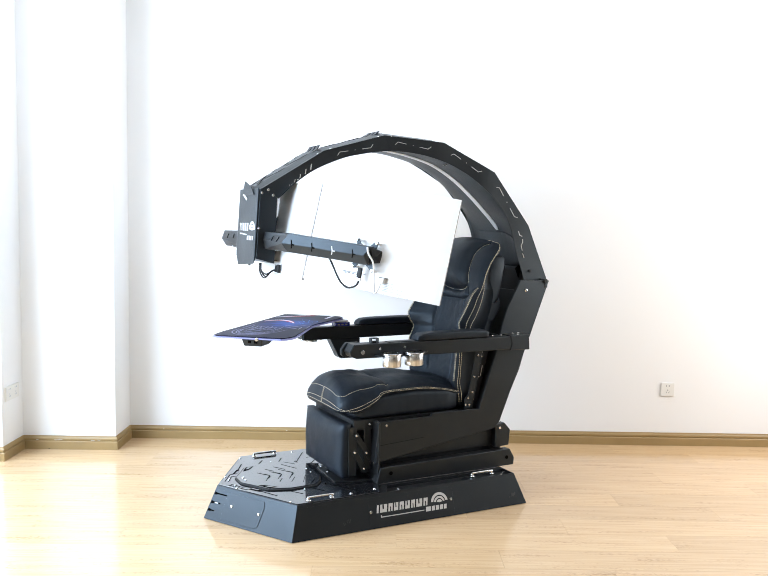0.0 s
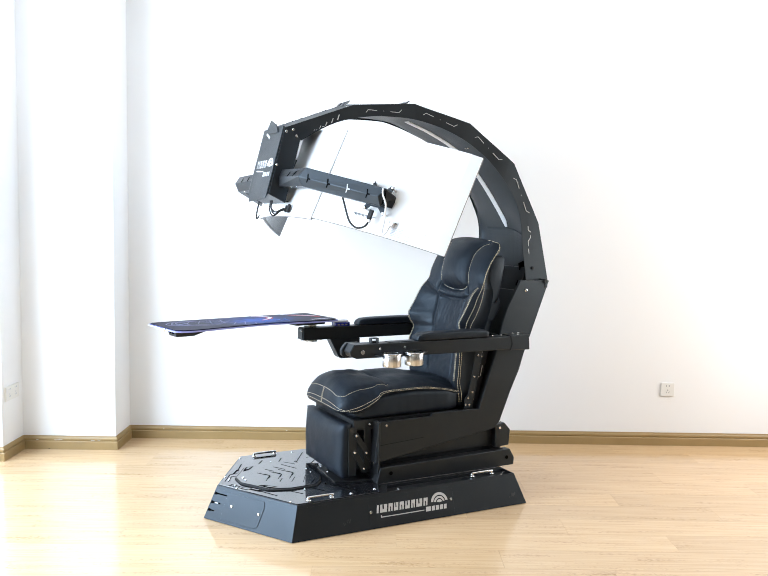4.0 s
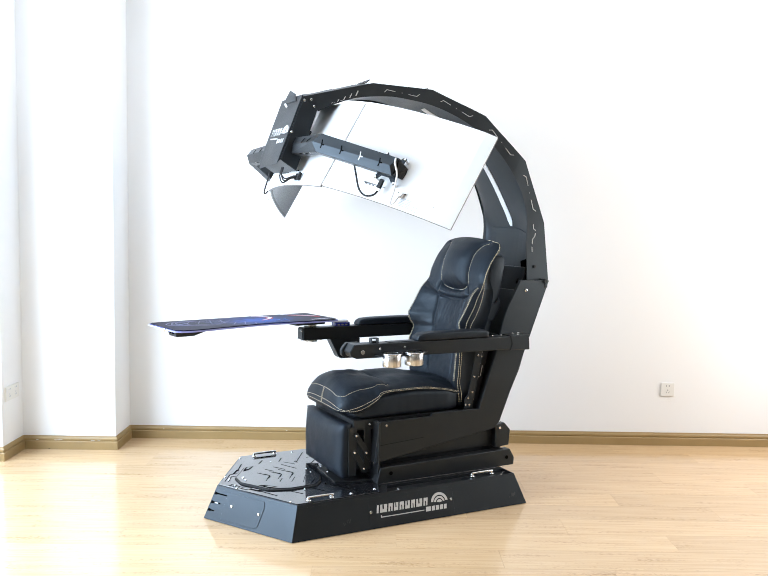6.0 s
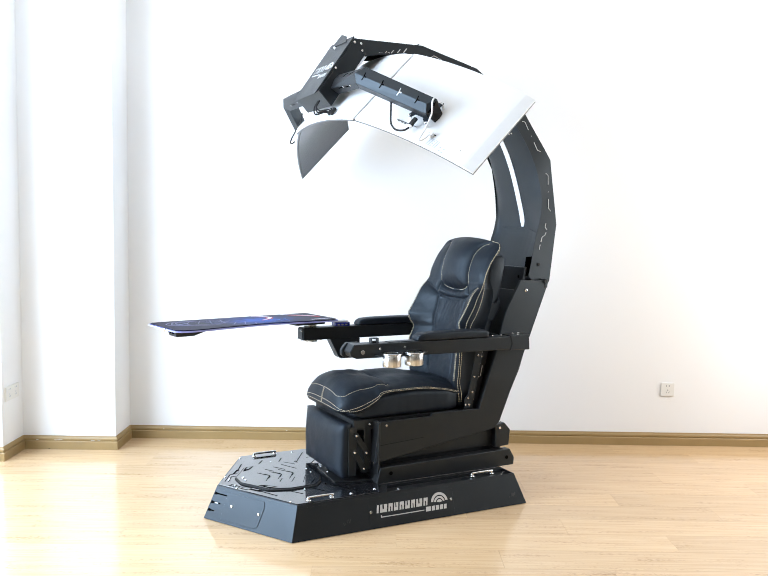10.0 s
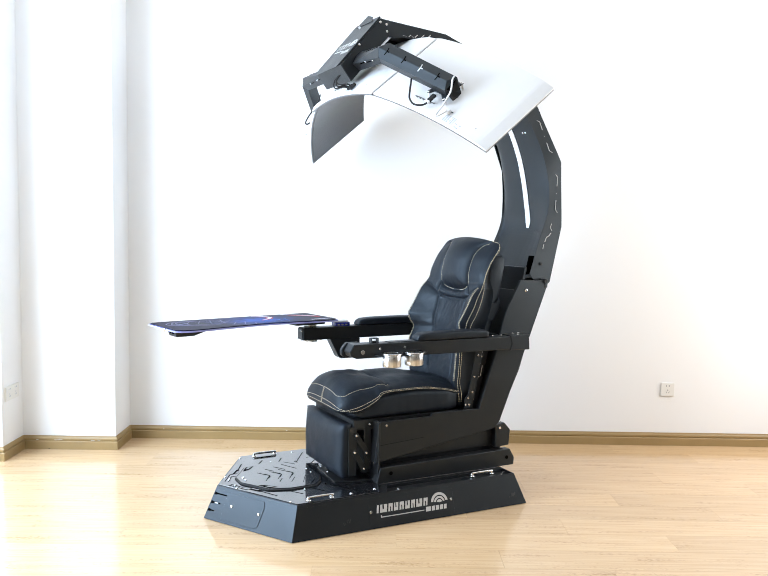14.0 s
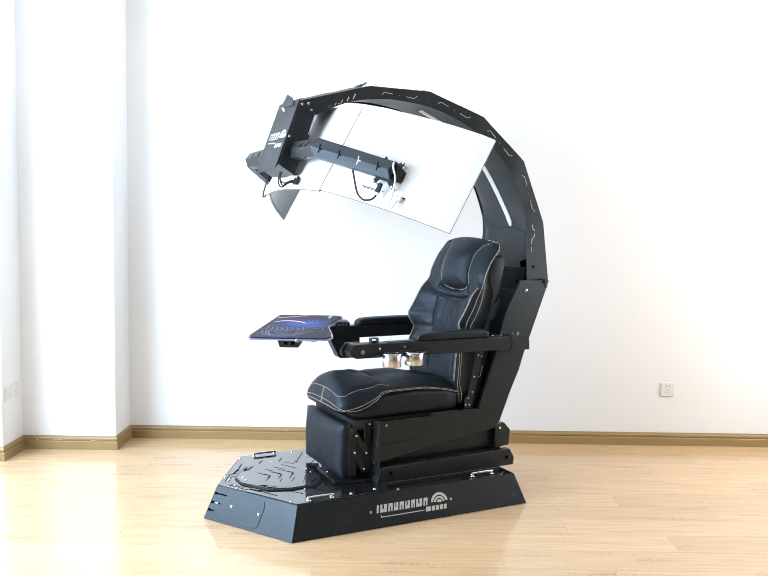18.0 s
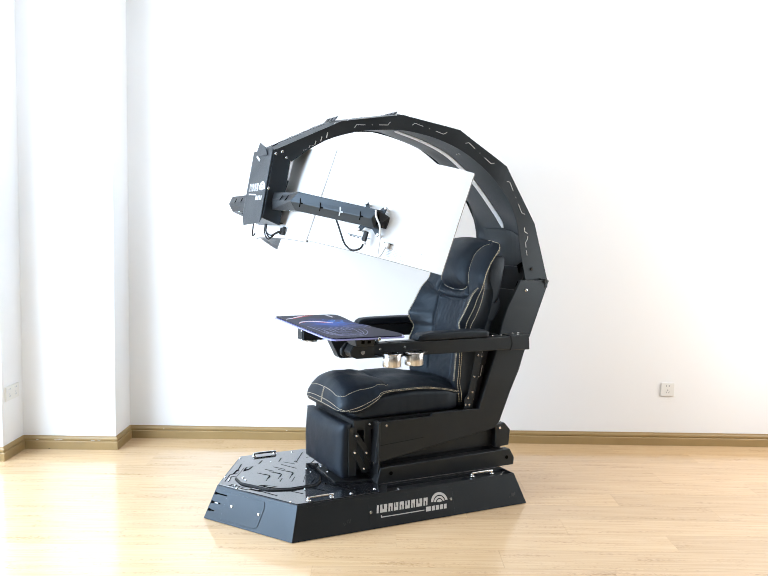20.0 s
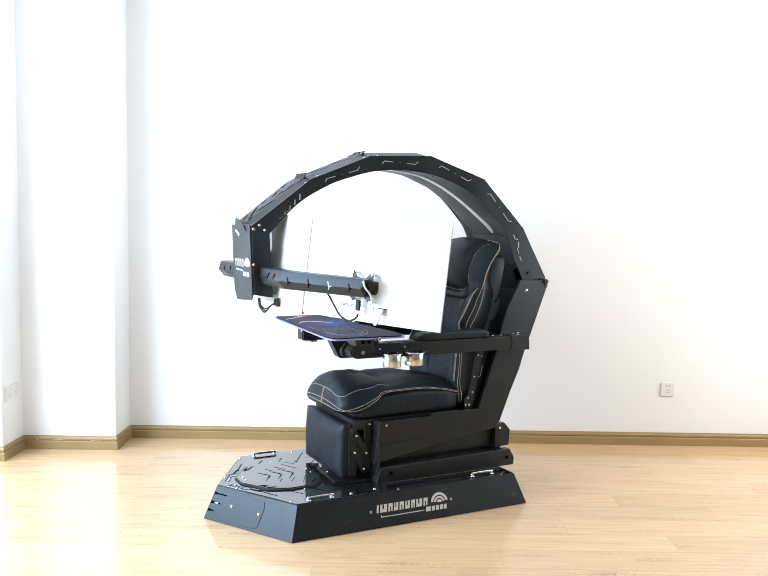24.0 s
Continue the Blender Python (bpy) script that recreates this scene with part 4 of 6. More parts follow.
# padded shell behind the cover
SH = [(0.46, 0.34, 0.44, 0.215), (0.60, 0.37, 0.47, 0.235), (0.80, 0.40, 0.51, 0.24), (0.95, 0.43, 0.545, 0.24), (1.08, 0.46, 0.582, 0.238), (1.18, 0.49, 0.600, 0.238), (1.215, 0.515, 0.598, 0.234), (1.228, 0.53, 0.588, 0.222)]
verts, faces = [], []
seg = 40
for z, xa, xb, w in SH:
    for k in range(seg):
        a = 2 * math.pi * k / seg
        c, s = math.cos(a), math.sin(a)
        verts.append(((xa + xb) / 2 + (xb - xa) / 2 * math.copysign(abs(s) ** 0.25, s), w * math.copysign(abs(c) ** 0.25, c), z))
for i in range(len(SH) - 1):
    for k in range(seg):
        faces.append((i * seg + k, i * seg + (k + 1) % seg, (i + 1) * seg + (k + 1) % seg, (i + 1) * seg + k))
faces += [tuple(range(seg))[::-1], tuple((len(SH) - 1) * seg + k for k in range(seg))]
part("back_shell", grid_bm(verts, faces), LEATHER, backrest, "", True)
for s in (-1, 1):
    flap = part("side_pocket", plate_xz([(0.480, 0.992), (0.530, 0.984), (0.548, 1.012), (0.553, 1.008), (0.561, 0.963), (0.514, 0.896), (0.478, 0.906)], min(s * 0.242, s * 0.248), max(s * 0.242, s * 0.248), 0.002), LEATHER, backrest)
    bracket = part("recline_bracket", plate_xz([(0.351, 0.449), (0.401, 0.446), (0.401, 0.497), (0.412, 0.52), (0.427, 0.60), (0.455, 0.757), (0.412, 0.760), (0.387, 0.60), (0.373, 0.53), (0.353, 0.507)], min(s * 0.246, s * 0.255), max(s * 0.246, s * 0.255), 0.002), BLACK, cockpit)
    for x, z in ((0.356, 0.479), (0.377, 0.478), (0.370, 0.513), (0.396, 0.543), (0.405, 0.620), (0.426, 0.726)):
        bolt(bracket, (x, s * 0.256, z), (0, s, 0), 0.0058)
    guide = part("recline_guide", plate_xz([(0.402, 0.445), (0.425, 0.445), (0.500, 0.760), (0.440, 0.760), (0.412, 0.60)], min(s * 0.237, s * 0.243), max(s * 0.237, s * 0.243), 0.001), BLACK, cockpit)
    for x, z in ((0.456, 0.739), (0.454, 0.719), (0.445, 0.682), (0.440, 0.614), (0.410, 0.500)):
        bolt(guide, (x, s * 0.2435, z), (0, s, 0), 0.0045)
    part("guide_slot", plate_xz([(0.448, 0.619), (0.452, 0.618), (0.463, 0.670), (0.459, 0.671)], min(s * 0.2432, s * 0.2437), max(s * 0.2432, s * 0.2437), 0), SLOT_WHITE, guide)

# -- footrest --
def pad_body(w, z0, z1, x_front, x_back, tilt, bulge):
    nu, nv = 28, 20
    verts, faces = [], []
    for side in (0, 1):
        for i in range(nu + 1):
            for j in range(nv + 1):
                a, b = 2 * i / nu - 1, 2 * j / nv - 1
                e = (1 - abs(a) ** 8) * (1 - abs(b) ** 8)
                y = w * a
                z = (z0 + z1) / 2 + (z1 - z0) / 2 * b
                if side == 0:
                    x = x_front + tilt * b + 0.02 * (1 - e) - bulge * (1 - a * a) * (1 - b * b) + 0.002 * noise.noise(Vector((y * 12, z * 12, 7)))
                else:
                    x = x_back + tilt * b
                verts.append((x, y, z))
    m = nv + 1
    n = (nu + 1) * m
    for i in range(nu):
        for j in range(nv):
            k = i * m + j
            faces.append((k, k + m, k + m + 1, k + 1))
            faces.append((n + k, n + k + 1, n + k + m + 1, n + k + m))
    ring = [i * m for i in range(nu + 1)] + [nu * m + j for j in range(1, nv + 1)] + [i * m + nv for i in range(nu - 1, -1, -1)] + [j for j in range(nv - 1, 0, -1)]
    for a, b in zip(ring, ring[1:] + ring[:1]):
        faces.append((a, n + a, n + b, b))
    bm = grid_bm(verts, faces)
    bmesh.ops.recalc_face_normals(bm, faces=bm.faces)
    return bm


footrest = part("footrest", pad_body(0.232, 0.178, 0.434, -0.326, -0.272, 0.004, 0.012), LEATHER, cockpit, "padded black leather footrest, folded down", True)
for s in (-1, 1):
    y0, y1 = sorted((s * 0.230, s * 0.2355))
    for x0, x1, z0, z1 in ((-0.280, -0.238, 0.185, 0.420), (-0.198, -0.162, 0.205, 0.442)):
        part("link_plate", plate_xz([(x0, z0), (x1, z0), (x1, z1 - 0.008), (x1 - 0.008, z1), (x0 + 0.008, z1), (x0, z1 - 0.008)], y0, y1, 0.001), BLACK, footrest)
    y0, y1 = sorted((s * 0.2356, s * 0.2405))
    for ax, az, bx, bz in ((-0.247, 0.386, -0.140, 0.226), (-0.256, 0.307, -0.190, 0.198)):
        part("scissor_link", plate_xz([(ax - 0.014, az), (ax + 0.014, az + 0.004), (bx + 0.014, bz), (bx - 0.014, bz - 0.004)], y0, y1, 0.001), BLACK, footrest)
    for x, z in ((-0.241, 0.378), (-0.250, 0.298), (-0.188, 0.291), (-0.200, 0.214), (-0.146, 0.236)):
        bolt(footrest, (x, s * 0.241, z), (0, s, 0), 0.006)
    bolt(footrest, (-0.170, s * 0.236, 0.427), (0, s, 0), 0.006)
part("footrest_back", box(-0.26, -0.245, -0.21, 0.21, 0.19, 0.43, 0.002), BLACK, footrest)
part("seat_riser", box(-0.24, -0.14, -0.18, 0.18, 0.36, 0.45, 0.002), BLACK, cockpit)
slider = part("foot_slider", plate_xy([(-0.320, 0.055), (-0.288, 0.070), (-0.152, 0.13), (-0.152, -0.25), (-0.25, -0.235), (-0.335, -0.205)], ZT + 0.0045, ZT + 0.010, 0.001), BLACK, cockpit)
for x, y in ((-0.305, 0.040), (-0.306, -0.049)):
    bolt(slider, (x, y, ZT + 0.010), (0, 0, 1), 0.006)

# -- arms --
for s in (-1, 1):
    y_out, y_in = s * 0.360, s * 0.292
    y0, y1 = sorted((y_out, y_in))
    if s < 0:
        arm = part("arm_bar", plate_xz([(-0.335, 0.800), (-0.315, 0.833), (0.655, 0.829), (0.660, 0.764), (-0.30, 0.768), (-0.325, 0.778)], y0, y1, 0.003), BLACK, cockpit, "black steel armrest bar")
        part("hinge_cheek", plate_xz([(-0.345, 0.806), (-0.322, 0.834), (-0.257, 0.834), (-0.237, 0.80), (-0.257, 0.766), (-0.330, 0.768), (-0.345, 0.780)], -0.291, -0.268, 0.003), BLACK, arm)
        part("hinge_bolt", rod((-0.273, -0.36, 0.797), (-0.273, -0.368, 0.797), 0.011, 6, 0.001), CHROME, arm, "hex bolt head")
        for x, z in ((-0.183, 0.808), (-0.055, 0.810)):
            bolt(arm, (x, -0.361, z), (0, -1, 0), 0.006)
        guard = part("switch_guard", box(-0.216, -0.212, -0.338, -0.310, 0.8325, 0.856, 0.001), BLACK, arm)
        part("guard_bar", box(-0.2118, -0.182, -0.338, -0.310, 0.852, 0.856, 0.001), BLACK, guard)
        part("guard_post", box(-0.1818, -0.178, -0.338, -0.310, 0.8325, 0.856, 0.001), BLACK, guard)
        part("switch_rocker", box(-0.206, -0.188, -0.332, -0.316, 0.8325, 0.842, 0.002), RUBBER, arm)
        part("control_panel", box(-0.13, 0.01, -0.345, -0.30, 0.832, 0.835, 0.001), BLACK, arm)
    else:
        arm = part("arm_bar", plate_xz([(-0.306, 0.766), (-0.306, 0.831), (0.655, 0.831), (0.660, 0.766)], y0, y1, 0.003), BLACK, cockpit, "black steel armrest bar")
        part("end_cap", box(-0.311, -0.306, 0.296, 0.356, 0.770, 0.827, 0.002), BLACK, arm)
        for y, z in ((0.302, 0.816), (0.350, 0.770), (0.302, 0.770)):
            bolt(arm, (-0.311, y, z), (-1, 0, 0), 0.005)
        part("hanger_bracket", plate_xz([(-0.150, 0.766), (-0.100, 0.668), (-0.085, 0.658), (0.025, 0.658), (0.025, 0.766)], 0.294, 0.354, 0.003), BLACK, arm)
        part("pivot_disc", lathe([(0.001, 0.018), (0.030, 0.018), (0.033, 0.012), (0.033, 0.0), (0.001, 0.0)], (-0.246, 0.34, 0.831), 28), STEEL, arm, "steel pivot disc", True)
        part("pivot_nut", lathe([(0.001, 0.0), (0.030, 0.0), (0.033, -0.010), (0.001, -0.012)], (-0.246, 0.325, 0.766), 20), STEEL, arm, "", True)
        for x in (-0.285, -0.20):
            bolt(arm, (x, 0.31, 0.7665), (0, 0, -1), 0.008)
    # soft pad on the bar
    secs = []
    for x, dz in ((0.018, 0.012), (0.024, 0.026), (0.045, 0.036), (0.10, 0.040), (0.30, 0.042), (0.40, 0.038), (0.415, 0.030), (0.42, 0.016)):
        secs.append((x, 0.038 - (0.006 if dz < 0.03 else 0), 0.8315, 0.8315 + dz))
    pad = body_loft(secs, 36, 4.5)
    bmesh.ops.translate(pad, verts=pad.verts, vec=(0, s * 0.326, 0))
    part("arm_pad", pad, LEATHER, arm, "black leather arm pad", True)
    clamp = part("arm_clamp", plate_xz([(0.545, 0.834), (0.66, 0.836), (0.665, 0.758), (0.545, 0.760), (0.556, 0.790)], min(s * 0.262, s * 0.364), max(s * 0.262, s * 0.364), 0.003), BLACK, arm)
    for x, y in ((0.45, 0.345), (0.50, 0.345), (0.60, 0.30), (0.60, 0.345), (0.635, 0.30)):
        bolt(clamp, (x, s * y, 0.835), (0, 0, 1), 0.006)

# cup bracket on the near arm, with two steel cups sitting in it
CUPS = ((-0.142, -0.402), (-0.026, -0.402))
holder = part("cup_bracket", plate_xy([(-0.215, -0.355), (-0.190, -0.412), (-0.172, -0.434), (-0.112, -0.434), (-0.085, -0.42), (-0.056, -0.434), (0.002, -0.434), (0.022, -0.412), (0.075, -0.355)], 0.7775, 0.7815, 0.001), BLACK, cockpit)


def steel_cup(x, y):
    root = tagged(new("cup_holder"), "brushed stainless steel cup insert hanging in the arm bracket", "cup holder", "steel cups on the arm")
    root.location = (x, y, 0.7305)
    part("cup", lathe([(0.001, 0.0), (0.0405, 0.0), (0.043, 0.003), (0.043, 0.058), (0.041, 0.060), (0.041, 0.006), (0.001, 0.005)], (0, 0, 0), 40), STEEL, root, "", True)
    part("rim", lathe([(0.0370, 0.058), (0.0500, 0.0585), (0.0515, 0.060), (0.0500, 0.0625), (0.0370, 0.062)], (0, 0, 0), 40), CHROME, root, "", True)


for q in CUPS:
    steel_cup(*q)

# usb hub on the far arm
hub = part("usb_hub", plate_xy(rounded(-0.120, -0.032, 0.298, 0.352, 0.008), 0.8312, 0.852, 0.002), BLUE_HUB, cockpit, "small blue plastic usb hub")
part("hub_top", plate_xy(rounded(-0.114, -0.040, 0.302, 0.348, 0.010), 0.8521, 0.865, 0.004), WHITE_PLASTIC, hub, "white hub lid")
for x in (-0.10, -0.078, -0.056):
    part("port", box(x - 0.006, x + 0.006, 0.2965, 0.2985, 0.837, 0.844, 0), GREY_PLASTIC, hub)


# -- swivelling keyboard tray: origin on its pivot, at the height of its top --
TRAY_AT = (-0.246, 0.34, 0.885)


def tray_outline(grow):
    """Straight on one long side, drawn in by a long curve on the other."""
    side = [(0.150, -0.820), (0.172, -0.795), (0.184, -0.745), (0.176, -0.665), (0.158, -0.545), (0.135, -0.400), (0.132, -0.296), (0.142, -0.200), (0.156, -0.085), (0.164, 0.020), (0.150, 0.062), (0.120, 0.075)]
    pts = [(p.x, p.y) for p in smooth_path([(x, y, 0) for x, y in side], 4)]
    pts += [(-0.147, 0.075), (-0.162, 0.070), (-0.170, 0.058), (-0.172, 0.04), (-0.176, -0.700), (-0.172, -0.770), (-0.166, -0.806), (-0.150, -0.820)]
    cx, cy = 0.0, -0.37
    return [(x + grow * (1 if x > cx else -1), y + grow * (1 if y > 0.05 else (-1 if y < -0.77 else 0))) for x, y in pts]


tray = part("keyboard_tray", plate_xy(tray_outline(-0.004), -0.012, -0.0035, 0.0), BLACK, cockpit, "swivelling keyboard tray with a printed navy mat and a pale blue edge")
part("tray_edge", plate_xy(tray_outline(0.008), -0.0110, -0.0050, 0.0), EDGE_GLOW, tray, "translucent pale blue acrylic edge")
mat = part("desk_mat", plate_xy(tray_outline(0.0), -0.0035, 0.0, 0.0), MAT_DARK, tray, "printed navy desk mat with red, white and blue shapes")


random.seed(5)


def print_shape(pts, material_used, z=0.0):
    return part("print", plate_xy(pts, z - 0.0005, z + 0.0004 + random.random() * 0.0003, 0), material_used, mat)


print_shape([(-0.160, -0.078), (-0.117, -0.040), (-0.060, 0.028), (-0.02, 0.052), (0.03, 0.045), (-0.03, 0.005), (-0.11, -0.066)], MAT_RED)
print_shape([(-0.162, -0.094), (-0.120, -0.064), (-0.052, 0.006), (-0.015, 0.046), (-0.058, 0.020), (-0.122, -0.048), (-0.160, -0.080)], MAT_LIGHT, 0.0008)
def band(pts, widths, material_used, z=0.0):
    """A tapering curved stroke."""
    path = smooth_path([(x, y, 0) for x, y in pts], 5)
    left, right = [], []
    for k, p in enumerate(path):
        q0, q1 = path[max(0, k - 1)], path[min(len(path) - 1, k + 1)]
        d = (q1 - q0).normalized()
        w = lerp_table([(i / (len(widths) - 1), v) for i, v in enumerate(widths)], k / (len(path) - 1)) / 2
        left.append((p.x - d.y * w, p.y + d.x * w))
        right.append((p.x + d.y * w, p.y - d.x * w))
    return print_shape(left + right[::-1], material_used, z)


ARC = [(-0.150, -0.275), (-0.120, -0.225), (-0.085, -0.206), (-0.047, -0.218), (-0.013, -0.252), (0.018, -0.300)]
band(ARC, [0.004, 0.028, 0.036, 0.030, 0.012], MAT_RED)
band(ARC, [0.002, 0.016, 0.020, 0.012, 0.004], MAT_LIGHT, 0.0009)
for ax, ay, bx, by, wd in ((0.03, -0.20, 0.05, -0.235, 0.005), (0.055, -0.17, 0.062, -0.21, 0.004), (0.02, -0.245, 0.035, -0.262, 0.006), (0.075, -0.255, 0.086, -0.27, 0.005), (0.062, -0.30, 0.075, -0.318, 0.004), (0.10, -0.185, 0.106, -0.205, 0.004), (0.01, -0.155, 0.018, -0.175, 0.004), (0.085, -0.225, 0.096, -0.24, 0.004), (0.045, -0.285, 0.052, -0.296, 0.005)):
    band([(ax, ay), ((ax + bx) / 2 + 0.002, (ay + by) / 2), (bx, by)], [0.001, wd, 0.001], MAT_BLUE, 0.0006)
# line drawing of a machine in pale lilac
def art(pts, widths, material_used, z=0.0):
    return band([(x * 1.12 + 0.012, y * 1.22 + 0.045) for x, y in pts], [w * 1.3 for w in widths], material_used, z)


for k in range(7):
    x0 = -0.125 + 0.022 * k
    art([(x0, -0.40 - 0.012 * (k % 3)), (x0 + 0.012, -0.47), (x0 + 0.004 + 0.008 * (k % 2), -0.57 + 0.012 * k)], [0.002, 0.0035, 0.002], MAT_GREY)
for k in range(4):
    y0 = -0.42 - 0.05 * k
    art([(-0.115 + 0.01 * k, y0), (-0.05, y0 - 0.022), (0.02 - 0.02 * k, y0 - 0.035)], [0.002, 0.003, 0.002], MAT_GREY, 0.0004)
for q in (0.0, 0.022, 0.040):
    art([(-0.140 + q * 0.6, -0.52), (-0.130 + q * 0.5, -0.60 + q), (-0.095, -0.655 + q), (-0.05, -0.676 + q), (0.0, -0.650 + q), (0.045 - q, -0.57), (0.060 - q, -0.49)], [0.002, 0.0045, 0.004, 0.005, 0.003, 0.002], MAT_GREY)
for ax, ay, bx, by in ((0.0, -0.36, 0.09, -0.40), (0.09, -0.40, 0.10, -0.47), (0.02, -0.41, 0.085, -0.45), (-0.08, -0.60, 0.0, -0.60), (-0.06, -0.63, 0.0, -0.62), (0.06, -0.34, 0.11, -0.36), (0.11, -0.36, 0.12, -0.43), (-0.14, -0.36, -0.135, -0.50)):
    art([(ax, ay), ((ax + bx) / 2, (ay + by) / 2), (bx, by)], [0.002, 0.0032, 0.002], MAT_GREY, 0.0007)
for k in range(6):
    print_shape([(0.098, -0.060 + k * 0.020), (0.098, -0.046 + k * 0.020), (0.112, -0.043 + k * 0.020), (0.112, -0.057 + k * 0.020)], MAT_LIGHT)
part("under_arm", plate_xy([(-0.06, 0.045), (0.06, 0.045), (0.06, -0.62), (0.03, -0.66), (-0.03, -0.66), (-0.06, -0.62)], -0.022, -0.0125, 0.002), BLACK, tray)
part("pivot_plate", plate_xy(rounded(-0.09, 0.075, -0.13, 0.05, 0.012), -0.034, -0.0225, 0.002), BLACK, tray)
part("pivot_collar", lathe([(0.001, -0.041), (0.036, -0.041), (0.037, -0.034), (0.001, -0.0345)], (0, 0, 0), 24), STEEL, tray, "", True)
block = part("end_bracket", solid([(-0.040, -0.77, -0.050), (0.044, -0.77, -0.050), (0.044, -0.68, -0.050), (-0.040, -0.68, -0.050)], [(-0.050, -0.780, -0.0125), (0.052, -0.780, -0.0125), (0.052, -0.565, -0.0125), (-0.050, -0.565, -0.0125)], 0.003), BLACK, tray)
for x in (-0.018, 0.012):
    part("socket", box(x, x + 0.014, -0.7785, -0.7745, -0.036, -0.024, 0), DARK, block)
bolt(tray, (0.045, -0.829, -0.010), (0, -1, 0), 0.008)

# -- overhead arch: origin on its hinge; raised by turning about y --
HINGE = Vector((0.820, 0.0, 1.066))
ARCH_OUT = [(-1.500, 0.468), (-1.205, 0.650), (-0.901, 0.737), (-0.593, 0.716), (-0.311, 0.581), (-0.103, 0.316), (0.018, 0.045), (0.005, -0.02)]
ARCH_IN = [(-1.422, 0.424), (-1.328, 0.507), (-1.242, 0.564), (-1.112, 0.619), (-1.030, 0.640), (-0.900, 0.662), (-0.787, 0.662), (-0.674, 0.645), (-0.549, 0.608), (-0.422, 0.540), (-0.292, 0.432), (-0.215, 0.318), (-0.168, 0.165), (-0.140, 0.09), (-0.11, 0.00)]
ARCH_HALF = [(-1.50, 0.147), (-1.205, 0.157), (-0.901, 0.175), (-0.593, 0.215), (-0.311, 0.243), (-0.103, 0.256), (0.03, 0.258)]
CENTRE = Vector((-0.62, -0.10))


def cut(line, angle):
    """Where the ray at that angle from the centre meets the line."""
    d = Vector((math.cos(angle), math.sin(angle)))
    for a, b in zip(line, line[1:]):
        a, b = Vector(a) - CENTRE, Vector(b) - CENTRE
        e = b - a
        det = d.x * -e.y + d.y * e.x
        if abs(det) < 1e-9:
            continue
        t = (a.x * -e.y + a.y * e.x) / det
        k = (d.x * a.y - d.y * a.x) / det
        if t > 0 and -1e-6 <= k <= 1 + 1e-6:
            return CENTRE + d * t
    return None


def angle_of(p):
    q = Vector(p) - CENTRE
    return math.atan2(q.y, q.x)


kinks = [angle_of(p) for p in ARCH_OUT]
inner_curve = [(p.x, p.y) for p in smooth_path([(x, z, 0) for x, z in ARCH_IN], 6)]
STATIONS = []
for a, b in zip(kinks[:-1], kinks[1:]):
    for k in range(8):
        STATIONS.append(a + (b - a) * k / 8)
STATIONS.append(kinks[-1])


def station(a):
    o = cut(ARCH_OUT, a) or Vector(ARCH_OUT[0])
    i = cut(inner_curve, a)
    if i is None:
        i = Vector(inner_curve[0]) if a > 1.5 else Vector(inner_curve[-1])
    return o, i


ARCH_SECT = []
for a in STATIONS:
    o, i = station(a)
    ARCH_SECT.append((o, i, lerp_table(ARCH_HALF, o.x), lerp_table(ARCH_HALF, i.x)))


def sheet(rows_a, rows_b, thick_vec, bevel=0.0):
    """A strip between two rails with a thickness along the given vectors."""
    n = len(rows_a)
    verts, faces = [], []
    for a, b, t in zip(rows_a, rows_b, thick_vec):
        a, b, t = Vector(a), Vector(b), Vector(t)
        verts += [a, b, b + t, a + t]
    for i in range(n - 1):
        p, q = i * 4, i * 4 + 4
        for k in range(4):
            j = (k + 1) % 4
            faces.append((p + k, p + j, q + j, q + k))
    faces += [(0, 3, 2, 1), tuple((n - 1) * 4 + k for k in range(4))]
    bm = grid_bm(verts, faces)
    bmesh.ops.recalc_face_normals(bm, faces=bm.faces)
    soften(bm, bevel)
    return bm


def side_rails(s):
    ks = [0.0 if s < 0 else lerp_table([(0, 0.32), (16, 0.32), (26, 0.44), (40, 0.72), (60, 0.75)], q) for q in range(len(ARCH_SECT))]
    return ([(o.x, s * ho, o.y) for o, i, ho, hi in ARCH_SECT], [(i.x + (o.x - i.x) * k, s * hi, i.y + (o.y - i.y) * k) for k, (o, i, ho, hi) in zip(ks, ARCH_SECT)], [(0, -s * 0.004, 0)] * len(ARCH_SECT))


def top_rows(i0, i1, inset=0.002):
    sect = ARCH_SECT[i0:i1 + 1]
    a = [(o.x, -(ho - inset), o.y) for o, i, ho, hi in sect]
    b = [(o.x, ho - inset, o.y) for o, i, ho, hi in sect]
    t = []
    for o, i, ho, hi in sect:
        d = (i - o).normalized() * 0.004
        t.append((d.x, 0, d.y))
    return a, b, t


